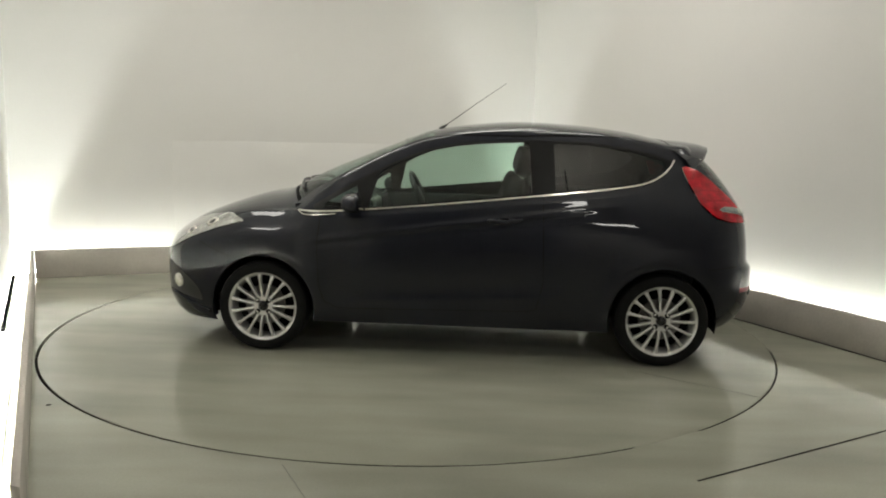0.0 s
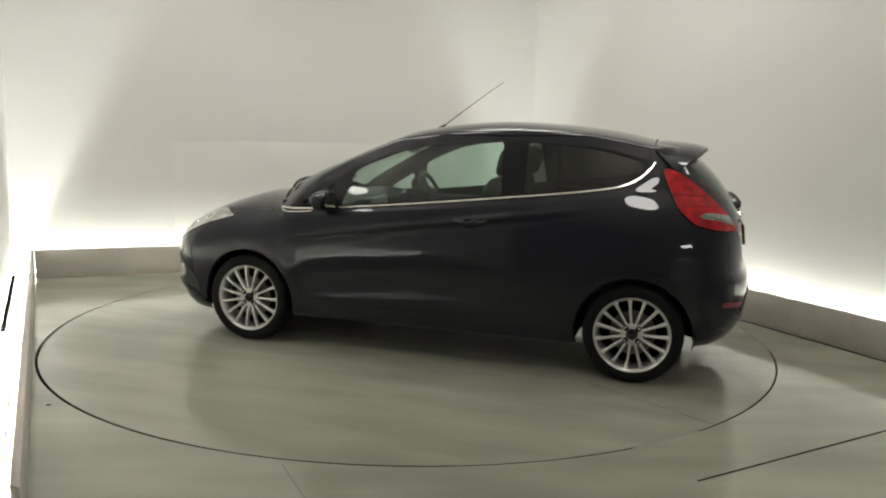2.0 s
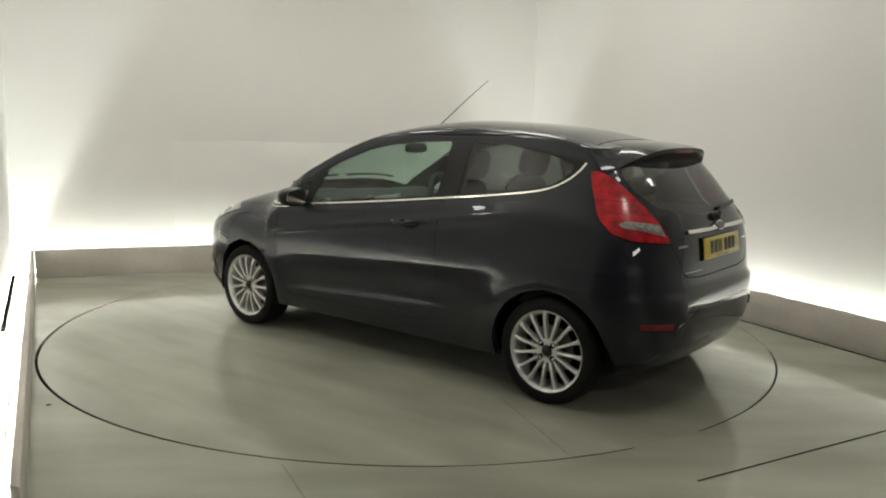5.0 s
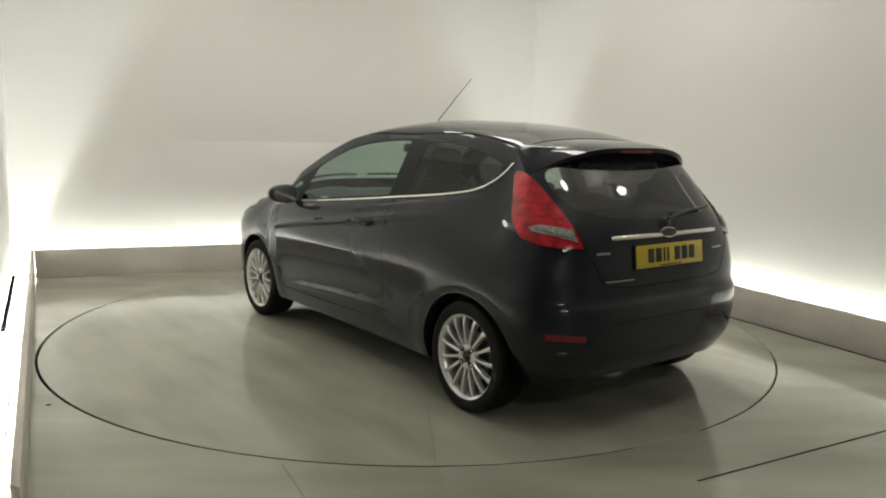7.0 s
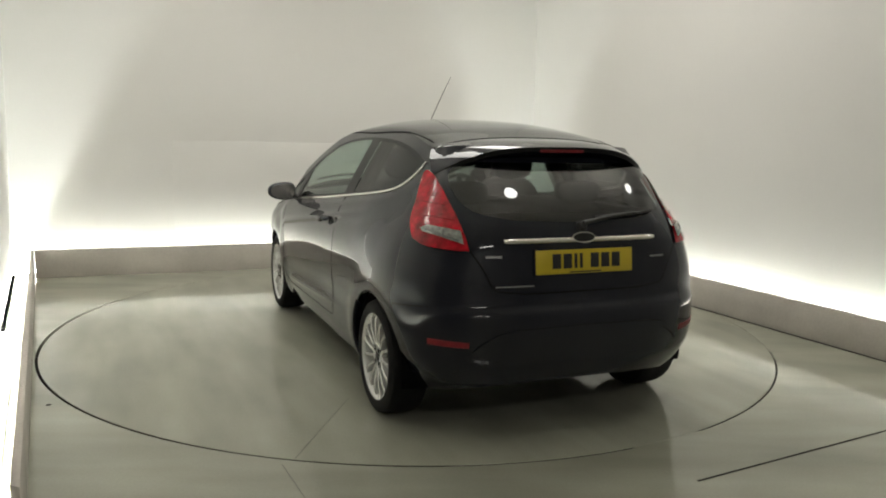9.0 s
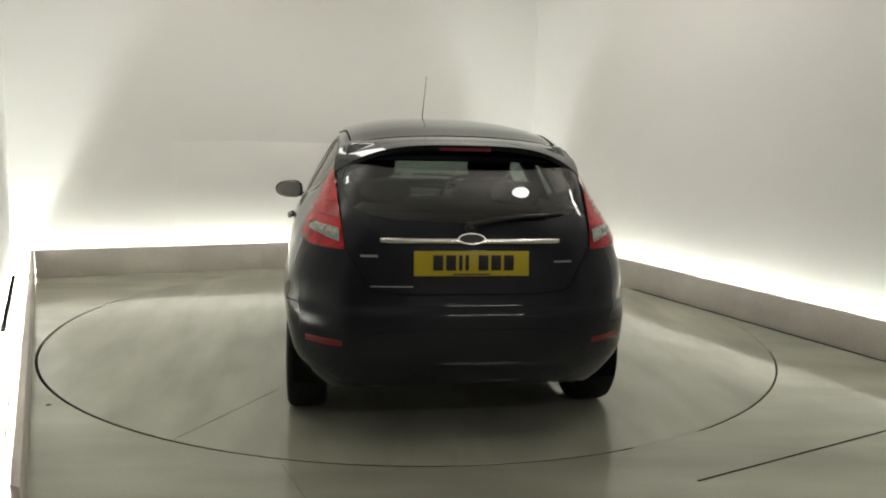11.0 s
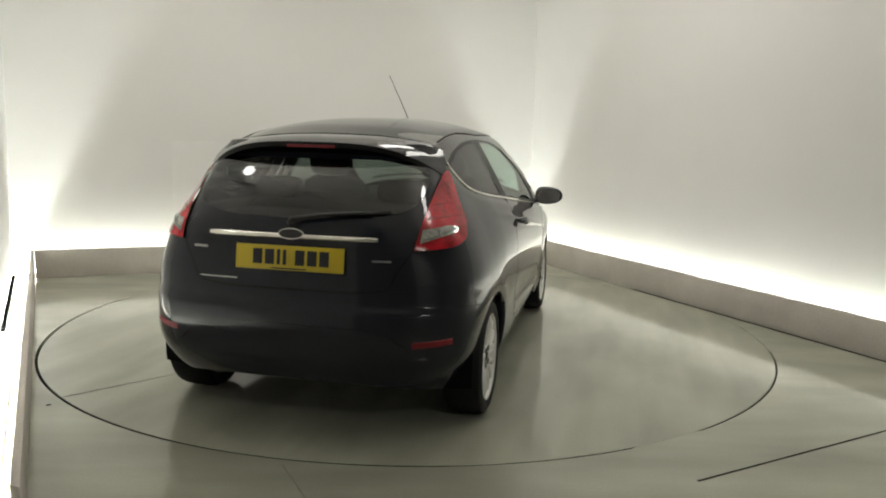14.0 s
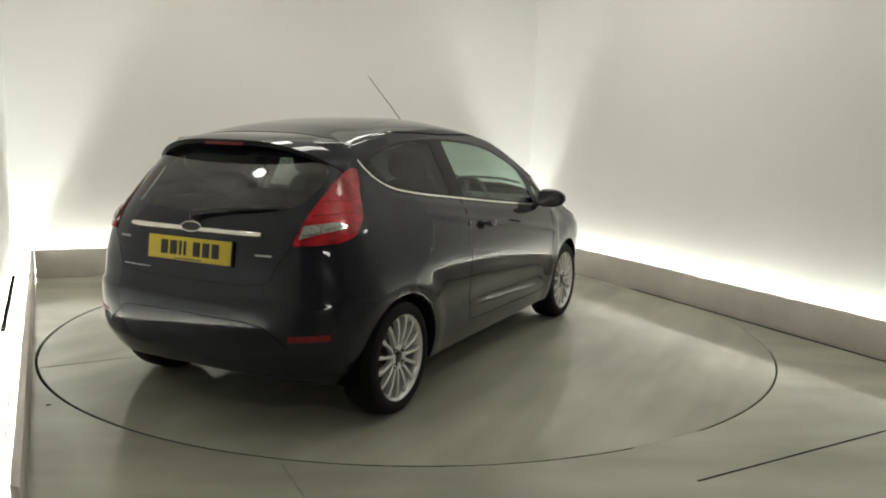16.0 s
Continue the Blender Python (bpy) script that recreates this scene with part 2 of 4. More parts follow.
def build_studio():
    # floor round the turntable
    bm = bmesh.new()
    n = 360
    ring, pit = [], []
    for k in range(n):
        a = 2 * math.pi * k / n
        r = RING_R + groove_width(a)
        ring.append(bm.verts.new((r * math.cos(a), r * math.sin(a), 0)))
        pit.append(bm.verts.new((r * math.cos(a), r * math.sin(a), -0.06)))
    far = []
    for k in range(n):
        a = 2 * math.pi * k / n
        far.append(bm.verts.new((11 * math.cos(a), 11 * math.sin(a), 0)))
    for k in range(n):
        j = (k + 1) % n
        bm.faces.new((ring[k], far[k], far[j], ring[j]))
        bm.faces.new((ring[j], pit[j], pit[k], ring[k]))
    tagged(part("floor", bm, FLOOR, smooth=False), "grey coated concrete floor round the turntable, dull and scuffed", "floor", kind="structure")
    bm = bmesh.new()
    lathe(bm, [(RING_R - 0.05, -0.049), (RING_R + 0.02, -0.049)], 128, "z")
    tagged(part("groove_bottom", bm, GROOVE), "dark gap round the turntable", "groove", kind="structure")
    # seams in the fixed floor
    for a, b in (((1.193, -2.587), (2.9, -1.717)), ((-0.545, -2.46), (-0.407, -2.764)), ((-0.407, -2.764), (-0.18, -3.3))):
        a, b = Vector(a), Vector(b)
        d = (b - a).normalized()
        s = Vector((-d.y, d.x)) * (0.004 if a.x > 0 else 0.0016)
        bm = bmesh.new()
        prism(bm, [a - s, b - s, b + s, a + s], 0.0005, 0.0025)
        tagged(part("floor_seam", bm, GROOVE if a.x > 0 else SEAM), "thin dark seam across the coated floor", "seam", kind="structure")
    # kerb boards
    iL, iB = offset_corner(0)
    oL, oB = offset_corner(KERB_T)
    e = DS * SIDE_LEN
    length = (iB - iL).length
    for f0, f1 in ((0.0, 0.407), (0.407, 1.0)):
        k0, k1 = iL + DB * length * f0, iL + DB * length * f1
        slab_wall("kerb_back", (k0, k1), (k0 + NB * KERB_T, k1 + NB * KERB_T), 0, KERB_H, KERB, "low beige kerb board hiding the light slot", "kerb", 0.003)
    slab_wall("kerb_right", (iB + NR * 0.001, iB + e), (oB + NR * 0.001, oB + e), 0, KERB_H + 0.001, KERB, "low beige kerb board hiding the light slot", "kerb", 0.003)
    slab_wall("kerb_left", (iL + NL * 0.001, iL + e), (oL + NL * 0.001, oL + e), 0, KERB_H + 0.001, KERB, "low beige kerb board hiding the light slot", "kerb", 0.003)
    # walls
    wL, wB = offset_corner(SLOT)
    vL, vB = offset_corner(SLOT + 0.12)
    slab_wall("wall_back", (wL, wB), (vL, vB), 0, CEIL_H, WALL, "plain white painted studio wall, glowing at its foot", "wall")
    slab_wall("wall_right", (wB, wB + DS * 13), (vB, vB + DS * 13), 0, CEIL_H, WALL, "plain white painted studio wall, glowing at its foot", "wall")
    # unseen grey wall, added to darken what the car's side reflects
    slab_wall("wall_unseen_left", (wL + DS * 6.0, wL + DS * 10.5), (vL + DS * 6.0, vL + DS * 10.5), 0, CEIL_H, DARK_WALL, "unseen grey wall beyond the white studio wall, added for reflections", "wall")
    slab_wall("wall_left", (wL, wL + DS * 6.0), (vL, vL + DS * 6.0), 0, CEIL_H, WALL, "plain white painted studio wall", "wall")
    # hall behind the camera: an unseen wall, added for paint and glass to reflect
    bm = bmesh.new()
    prism(bm, [(-7, -8.6), (9, -8.6), (9, -8.5), (-7, -8.5)], 0, CEIL_H)
    tagged(part("wall_unseen_back", bm, HALL_WALL, smooth=False), "unseen pale wall opposite the studio, added for reflections", "wall", kind="structure")
    bm = bmesh.new()
    prism(bm, [(-9, -9), (9, -9), (9, 6), (-9, 6)], CEIL_H, CEIL_H + 0.1)
    tagged(part("ceiling", bm, CEIL, smooth=False), "plain dim studio ceiling", "ceiling", kind="structure")
    # tubes in the slots
    mid = 0.126
    cL, cB = offset_corner(mid)

    def tubes(p, d, length, n):
        step = length / n
        for k in range(n):
            a = p + d * (k * step + 0.04)
            b = p + d * ((k + 1) * step - 0.04)
            t = thing("tube_light", "white fluorescent tube lying in the kerb slot", "tube light", group="tubes behind the kerb")
            bm = bmesh.new()
            tube(bm, [(a.x, a.y, 0.054), (b.x, b.y, 0.054)], 0.019, 12)
            part("glass_tube", bm, TUBE, t)
            bm = bmesh.new()
            mm = Matrix.Rotation(math.atan2(d.y, d.x), 3, "Z")
            m_ = (a + b) / 2
            box(bm, (m_.x, m_.y, 0.016), (step - 0.06, 0.05, 0.03), 0.004, mm)
            part("batten", bm, KERB, t, "white batten")
    tubes(cL, DB, (cB - cL).length, 4)
    tubes(cB, DS, SIDE_LEN, 4)
    tubes(cL, DS, SIDE_LEN - 0.2, 4)
    # small bolt hole in the floor
    bm = bmesh.new()
    lathe(bm, [(0.001, 0.001), (0.008, 0.001), (0.009, 0.0), (0.012, 0.0012), (0.014, 0.0002)], 20, "z", (-1.833, -1.766, 0))
    tagged(part("floor_bolt", bm, GROOVE), "small dark bolt head in the floor", "bolt")
    # joint between the right kerb and the floor
    bm = bmesh.new()
    a, b = iB - NR * 0.004 + DS * 1.9, iB - NR * 0.004 + e
    prism(bm, [a, b, b + NR * 0.003, a + NR * 0.003], 0.0, 0.006)
    tagged(part("kerb_joint", bm, GROOVE, smooth=False), "dirty dark joint at the foot of the kerb", "joint", kind="structure")
    # flush panel in the back wall
    bm = bmesh.new()
    p0 = Vector((-2.339, 2.069)) - NB * 0.001
    p1 = p0 + DB * 2.25
    prism(bm, [p0 - NB * 0.008, p1 - NB * 0.008, p1, p0], 0.0, 1.25)
    bmesh.ops.bevel(bm, geom=list(bm.edges), offset=0.002, segments=2, affect="EDGES", profile=0.5)
    tagged(part("wall_panel", bm, WALL), "flush white panel in the studio wall", "wall panel", kind="structure")
    # joint along the left wall
    bm = bmesh.new()
    inw = -NL * 0.012
    tube(bm, [(-2.5132 + inw.x, -0.8802 + inw.y, 0.1472), (-3.3408 + inw.x, 0.919 + inw.y, 0.1268)], 0.013, 8)
    tagged(part("wall_joint", bm, CABLE), "thin dark joint low on the studio wall", "joint", kind="structure")
    # unseen fill panels overhead, added for the general light level
    for x, y in ((-1.5, 0.6), (0.6, 1.0), (-0.6, -0.6), (1.4, -0.1)):
        fill_panel(x, y)
    # one more added behind the camera, to brighten what the flank reflects
    fill_panel(2.1, -6.9, watts=34.0)
    for x, y in ((1.12, -2.33), (2.76, -1.22), (-1.83, -1.58)):
        pendant(x, y, 2.72)


# a fill light out of view, built as a framed panel at ceiling height
def fill_panel(x, y, w=1.2, d=0.6, watts=FILL_PANEL_WATTS / 4):
    t = thing("fill_panel", "flat white fill light panel, added out of view", "light panel", group="ceiling light panels")
    t.matrix_world = pose(x, y, CEIL_H, 0, 0, 19.8)
    bm = bmesh.new()
    for px, py, sx, sy in ((0, d / 2 + 0.015, w + 0.06, 0.03), (0, -d / 2 - 0.015, w + 0.06, 0.03), (w / 2 + 0.015, 0, 0.03, d), (-w / 2 - 0.015, 0, 0.03, d)):
        box(bm, (px, py, -0.025), (sx, sy, 0.05), 0.004)
    part("frame", bm, LAMP_RIM, t)
    la = bpy.data.lights.new("fill_panel_light", "AREA")
    la.shape, la.size, la.size_y, la.energy, la.color = "RECTANGLE", w, d, watts, (1.0, 0.97, 0.90)
    new("fill_panel_light", la).matrix_world = pose(x, y, CEIL_H - 0.03, 0, 0, 19.8)


def pendant(x, y, z, r=0.14):
    t = thing("pendant_lamp", "round white pendant lamp, switched on", "pendant lamp", group="round pendant lamps")
    t.location = (x, y, z)
    bm = bmesh.new()
    lathe(bm, [(r, 0.0), (r + 0.012, -0.004), (r + 0.02, 0.006), (r * 0.85, 0.09), (0.05, 0.15), (0.02, 0.16), (0.001, 0.16)], 36, "z")
    part("shade", bm, LAMP_RIM, t)
    bm = bmesh.new()
    tube(bm, [(0, 0, 0.15), (0, 0, CEIL_H - z)], 0.008, 8)
    part("drop_rod", bm, BLACK, t)
    la = bpy.data.lights.new("pendant_light", "AREA")
    la.shape, la.size, la.energy, la.color = "DISK", 2 * r - 0.02, PENDANT_WATTS, (1.0, 0.98, 0.92)
    new("pendant_light", la).matrix_world = pose(x, y, z + 0.004)
    # added lamp above the shade, only to brighten the ceiling that the car reflects
    up = bpy.data.lights.new("ceiling_fill_light", "AREA")
    up.shape, up.size, up.energy, up.color = "DISK", 0.16, CEIL_FILL_WATTS, (1.0, 0.98, 0.92)
    new("ceiling_fill_light", up).matrix_world = pose(x, y, z + 0.17, 180, 0, 0)


def build_turntable():
    t = thing("turntable", "round grey floor turntable carrying the car", "turntable")
    bm = bmesh.new()
    lathe(bm, [(0.001, 0.0), (0.8, 0.0), (1.6, 0.0), (RING_R - 0.002, 0.0), (RING_R, -0.003), (RING_R, -0.05), (0.001, -0.05)], 360, "z")
    part("deck", bm, FLOOR, t)
    # near-black band on the deck's rim: shade inside the gap, put in as colour
    bm = bmesh.new()
    lathe(bm, [(RING_R + 0.0005, -0.0015), (RING_R + 0.0007, -0.0492)], 360, "z")
    part("deck_edge_shade", bm, GROOVE, t, "dark edge of the deck, the gap's shade put in its colour")
    a = radians(147.4)
    d = Vector((math.cos(a), math.sin(a)))
    s = Vector((-d.y, d.x)) * 0.0010
    bm = bmesh.new()
    prism(bm, [d * 1.65 - s, d * 2.45 - s, d * 2.45 + s, d * 1.65 + s], 0.0004, 0.002)
    part("deck_seam", bm, SEAM, t, "thin dark seam")
    return t


# ---------------------------------------------------------------- the car: x forward, y left, z up, origin between the axles
AXLE, HUB_Z, WHEEL_R = 1.2445, 0.286, 0.287
XF, XR = 1.22, -1.28                     # where the ends begin to round
front_x = spline([(0.15, 1.95), (0.22, 2.02), (0.35, 2.052), (0.5, 2.055), (0.6, 2.04), (0.68, 1.99), (0.76, 1.90), (0.85, 1.76), (0.95, 1.6)])
rear_x = spline([(0.18, -1.72), (0.28, -1.815), (0.38, -1.862), (0.52, -1.876), (0.60, -1.872), (0.645, -1.842), (0.70, -1.836), (0.80, -1.828), (0.90, -1.814), (0.97, -1.789), (1.02, -1.763), (1.08, -1.724), (1.16, -1.661), (1.24, -1.584), (1.32, -1.483), (1.38, -1.41)])
width = spline([(0.16, 0.775), (0.22, 0.80), (0.30, 0.822), (0.42, 0.838), (0.55, 0.848), (0.68, 0.850), (0.78, 0.843), (0.86, 0.830), (0.92, 0.814), (0.98, 0.790), (1.04, 0.760), (1.12, 0.716), (1.20, 0.670), (1.30, 0.611), (1.36, 0.574), (1.42, 0.535)])
plan = spline([(-1.9, 0.93), (-1.6, 0.955), (-1.3, 0.985), (-0.9, 0.998), (-0.3, 1.0), (0.4, 1.0), (0.9, 0.995), (1.3, 0.988), (1.6, 0.968), (2.0, 0.92)])
cabin = spline([(-1.9, 0.88), (-1.6, 0.908), (-1.3, 0.945), (-0.9, 0.982), (-0.4, 1.0), (0.2, 1.0), (0.6, 0.99), (1.3, 0.97)])
edge_z = spline([(-1.8, 1.27), (-1.55, 1.305), (-1.28, 1.341), (-1.06, 1.382), (-0.78, 1.411), (-0.46, 1.419), (-0.09, 1.403), (0.22, 1.360), (0.43, 1.284), (0.73, 1.122), (0.90, 1.012), (1.02, 0.925), (1.12, 0.893), (1.25, 0.875)])
crown_z = spline([(-1.7, 1.32), (-1.45, 1.352), (-1.28, 1.388), (-1.02, 1.439), (-0.64, 1.476), (-0.35, 1.484), (-0.08, 1.466), (0.22, 1.417), (0.43, 1.328), (0.73, 1.168), (0.90, 1.072), (1.04, 1.000), (1.14, 0.978), (1.28, 0.962), (1.48, 0.922), (1.76, 0.832), (1.91, 0.752), (2.03, 0.62)])


def side_y(x, z):
    f = min(max((z - 0.74) / 0.36, 0), 1)
    y = width(z) * (plan(x) * (1 - f) + plan(x) * cabin(x) * f)
    # rounded shoulder into the bonnet
    if x > 0.75:
        k = min((x - 0.75) / 0.35, 1)
        q = min(max((edge_z(x) - z) / 0.2, 0), 1)
        y *= 1 - 0.15 * k * (1 - q) ** 2.4
    # flared arches
    for ax in (AXLE, -AXLE):
        r = math.hypot(x - ax, z - 0.29)
        y += 0.012 * math.exp(-((r - 0.36) / 0.07) ** 2)
    # scooped lower door
    if -0.75 < x < 0.85:
        w = min((x + 0.75) / 0.45, (0.85 - x) / 0.3, 1)
        zl = 0.335 + 0.055 * (0.86 - x)
        y -= 0.010 * w * math.exp(-((z - zl - 0.075) / 0.065) ** 2)
        y += 0.0065 * w * math.exp(-((z - zl) / 0.016) ** 2)
    # tight shoulder under the waist strip
    if x < 1.0:
        q = min(max((z - DLO_LOW(x) + 0.042) / 0.026, 0), 1)
        fade = min(max((x + 1.22) / 0.3, 0), 1)
        y += 0.003 + 0.005 * fade - (0.003 + 0.005 * fade) * q * q * (3 - 2 * q)
    # crease that rises towards the tail lamp
    zc = 0.72 + 0.137 * (0.93 - x)
    if -1.0 < x < 0.95:
        w = min((0.95 - x) / 0.12, (x + 1.0) / 0.5, 1)
        y += 0.010 * w * math.exp(-((z - zc - 0.004) / 0.018) ** 2) - 0.005 * w * math.exp(-((z - zc + 0.026) / 0.018) ** 2)
    return y


def column(kind, a):
    """The foot, the top and the point at a height of one upright line on the shell's flank."""
    if kind == "side":
        return 0.2, edge_z(a), lambda z: Vector((a, side_y(a, z), z))
    if kind == "front":
        n = 3.05
        c, s = max(math.cos(a), 0) ** (2 / n), max(math.sin(a), 0) ** (2 / n)
        top = 0.655 + (edge_z(XF) - 0.655) * max(math.cos(a), 0) ** 0.9
        return 0.17, top, lambda z: Vector((XF + (front_x(z) - XF) * s, shoulder(z, top, a) * c, z))
    top = edge_z(XR) + 0.012 * math.sin(a)

    def at(z):
        f = min(max((z - 0.88) / 0.22, 0), 1)
        n = 3.9 - 0.5 * f * f * (3 - 2 * f)
        c, s = max(math.cos(a), 0) ** (2 / n), max(math.sin(a), 0) ** (2 / n)
        x = XR + (rear_x(z) - XR) * s
        tuck = 1 - 0.11 * max(0, (0.42 - z) / 0.2) ** 1.5 * min(math.sin(a) * 2, 1)
        return Vector((x, side_y(XR + (x - XR) * 0.8, z) * c * tuck, z))
    return 0.2 + 0.065 * math.sin(a) ** 2, top, at


def shoulder(z, top, a):
    q = min(max((top - z) / 0.2, 0), 1)
    f = 1 - 0.15 * (1 - q) ** 2.4
    x = XF + 0.6 * math.sin(a)
    return width(z) * plan(x) * f


def shell_columns():
    cols = [("front", math.pi / 2 * (1 - k / 40)) for k in range(40)]
    n = 110
    cols += [("side", XF + (XR - XF) * k / n) for k in range(n + 1)]
    cols += [("rear", math.pi / 2 * (k / 44) ** 1.0) for k in range(1, 45)]
    return cols


def build_shell():
    """The whole skin as one bmesh, with smooth normals kept in a layer."""
    bm = bmesh.new()
    cols = shell_columns()
    rows, across = 128, 20
    left, right, tops = [], [], []
    for kind, a in cols:
        z0, z1, at = column(kind, a)
        lv, rv = [], []
        for j in range(rows + 1):
            p = at(z0 + (z1 - z0) * j / rows)
            lv.append(bm.verts.new(p))
            rv.append(bm.verts.new((p.x, -p.y, p.z)))
        left.append(lv)
        right.append(rv)
        e = lv[-1].co
        row = [lv[-1]]
        bow = 0.17 * math.exp(-((e.x - 0.95) / 0.42) ** 2)
        zc = max(crown_z(e.x), e.z)
        for k in range(1, across):
            y = 1 - 2 * k / across
            w = 1 - abs(y) ** 2.8
            row.append(bm.verts.new((e.x + bow * w, e.y * y, e.z + (zc - e.z) * w)))
        row.append(rv[-1])
        tops.append(row)
    for g in (left, right):
        for a, b in zip(g, g[1:]):
            for j in range(rows):
                bm.faces.new((a[j], b[j], b[j + 1], a[j + 1]) if g is left else (a[j + 1], b[j + 1], b[j], a[j]))
    zone = bm.faces.layers.int.new("zone")
    for a, b in zip(tops, tops[1:]):
        x = (a[0].co.x + b[0].co.x) / 2
        for k in range(across):
            f = bm.faces.new((a[k], b[k], b[k + 1], a[k + 1]))
            if x <= 0.2:
                f[zone] = 1
            elif x < 1.0:
                f[zone] = 2 if 0 < k < across - 1 else 0
            else:
                f[zone] = 3
    bmesh.ops.remove_doubles(bm, verts=bm.verts, dist=0.0008)
    bmesh.ops.recalc_face_normals(bm, faces=bm.faces)
    lay = bm.verts.layers.float_vector.new("skin")
    bm.normal_update()
    bm.verts.index_update()
    ns = [v.normal.copy() for v in bm.verts]
    ring = [[e.other_vert(v).index for e in v.link_edges] for v in bm.verts]
    for _ in range(3):
        ns = [(n * 2 + sum((ns[j] for j in r), Vector()) / len(r)).normalized() for n, r in zip(ns, ring)]
    for v in bm.verts:
        v[lay] = ns[v.index]
    return bm


def cut_poly(bm, poly, axes, near, closed=True):
    """Score the skin along a polygon seen along one axis. axes: the two axes it is drawn in; near: which faces take part."""
    i, j = axes
    n = len(poly)
    for k in range(n if closed else n - 1):
        a, b = poly[k], poly[(k + 1) % n]
        m = 0.012
        lo = (min(a[0], b[0]) - m, min(a[1], b[1]) - m)
        hi = (max(a[0], b[0]) + m, max(a[1], b[1]) + m)
        fs = []
        for f in bm.faces:
            c = f.calc_center_median()
            if not near(c):
                continue
            us = [v.co[i] for v in f.verts]
            if max(us) < lo[0] or min(us) > hi[0]:
                continue
            vs = [v.co[j] for v in f.verts]
            if max(vs) < lo[1] or min(vs) > hi[1]:
                continue
            fs.append(f)
        no = Vector((0, 0, 0))
        no[i], no[j] = b[1] - a[1], a[0] - b[0]
        co = Vector((0, 0, 0))
        co[i], co[j] = a
        geom = list({e for f in fs for e in f.edges} | {v for f in fs for v in f.verts}) + fs
        bmesh.ops.bisect_plane(bm, geom=geom, dist=1e-5, plane_co=co, plane_no=no.normalized())


def inside(poly, u, v):
    r = False
    n = len(poly)
    for k in range(n):
        (x1, y1), (x2, y2) = poly[k], poly[(k + 1) % n]
        if (y1 > v) != (y2 > v) and u < (x2 - x1) * (v - y1) / (y2 - y1) + x1:
            r = not r
    return r


def rounded(poly, r=0.03, n=3):
    """A polygon with its corners rounded."""
    out = []
    m = len(poly)
    for k in range(m):
        p, c, q = Vector(poly[k - 1]), Vector(poly[k]), Vector(poly[(k + 1) % m])
        a = c + (p - c).normalized() * min(r, (p - c).length * 0.45)
        b = c + (q - c).normalized() * min(r, (q - c).length * 0.45)
        for s in range(n + 1):
            t = s / n
            out.append(tuple(a * (1 - t) ** 2 + c * 2 * t * (1 - t) + b * t * t))
    return out


ARCH = [[(s * AXLE + 0.338 * math.cos(2 * math.pi * k / 40), 0.284 + 0.338 * math.sin(2 * math.pi * k / 40)) for k in range(40)] for s in (1, -1)]
DLO_TOP = spline([(-1.29, 1.262), (-1.06, 1.325), (-0.78, 1.357), (-0.46, 1.366), (-0.09, 1.350), (0.22, 1.300), (0.43, 1.215), (0.73, 1.055), (0.93, 0.935)])
DLO_LOW = spline([(-1.29, 1.235), (-1.25, 1.19), (-1.16, 1.135), (-1.06, 1.107), (-0.49, 1.035), (0.42, 0.940), (0.80, 0.908), (0.95, 0.900)])


def dlo(x0, x1, top=0.0, low=0.0, n=10):
    xs = [x0 + (x1 - x0) * k / n for k in range(n + 1)]
    return [(x, DLO_LOW(x) + low) for x in xs] + [(x, DLO_TOP(x) - top) for x in xs[::-1]]


DOOR_GLASS = rounded([(-0.435, 1.042), (0.58, 0.932), (0.52, 1.150), (0.43, 1.200), (0.22, 1.282), (0.05, 1.318), (-0.15, 1.338), (-0.405, 1.352)], 0.02, 2)
QUARTER_GLASS = rounded([(-1.235, 1.205), (-1.15, 1.145), (-1.05, 1.118), (-0.572, 1.055), (-0.560, 1.350), (-0.78, 1.342), (-1.05, 1.308), (-1.245, 1.252)], 0.02, 2)
CORNER_GLASS = rounded([(0.64, 0.935), (0.86, 0.925), (0.84, 0.958), (0.655, 1.065)], 0.012, 2)
DLO_ALL = dlo(-1.29, 0.93, n=16)
DOOR = rounded([(-0.50, 1.05), (-0.515, 0.50), (-0.48, 0.33), (0.80, 0.30), (0.875, 0.40), (0.89, 0.70), (0.86, 0.90), (0.0, 0.985)], 0.05, 3)
REAR_GLASS = rounded([(0.50, 1.272), (0.565, 1.21), (0.565, 1.13), (0.52, 1.055), (0.35, 1.02), (0.0, 1.006), (-0.35, 1.02), (-0.52, 1.055), (-0.565, 1.13), (-0.565, 1.21), (-0.50, 1.272)], 0.04, 3)
TAILGATE = rounded([(0.60, 1.33), (0.588, 1.02), (0.555, 0.88), (0.50, 0.80), (0.455, 0.705), (0.30, 0.690), (-0.30, 0.690), (-0.455, 0.705), (-0.50, 0.80), (-0.555, 0.88), (-0.588, 1.02), (-0.60, 1.33)], 0.03, 2)
LAMP_SIDE = rounded([(-1.345, 1.222), (-1.375, 1.15), (-1.45, 1.005), (-1.54, 0.925), (-1.63, 0.898), (-1.75, 0.887), (-1.95, 0.880), (-1.95, 1.222)], 0.02, 2)
HEAD_SIDE = rounded([(1.37, 0.822), (1.55, 0.772), (1.75, 0.695), (1.90, 0.618), (1.97, 0.600), (1.985, 0.655), (1.86, 0.765), (1.66, 0.832), (1.48, 0.862)], 0.02, 2)


def lamp_inner(z):
    return 0.560 + (z - 0.88) * 0.12


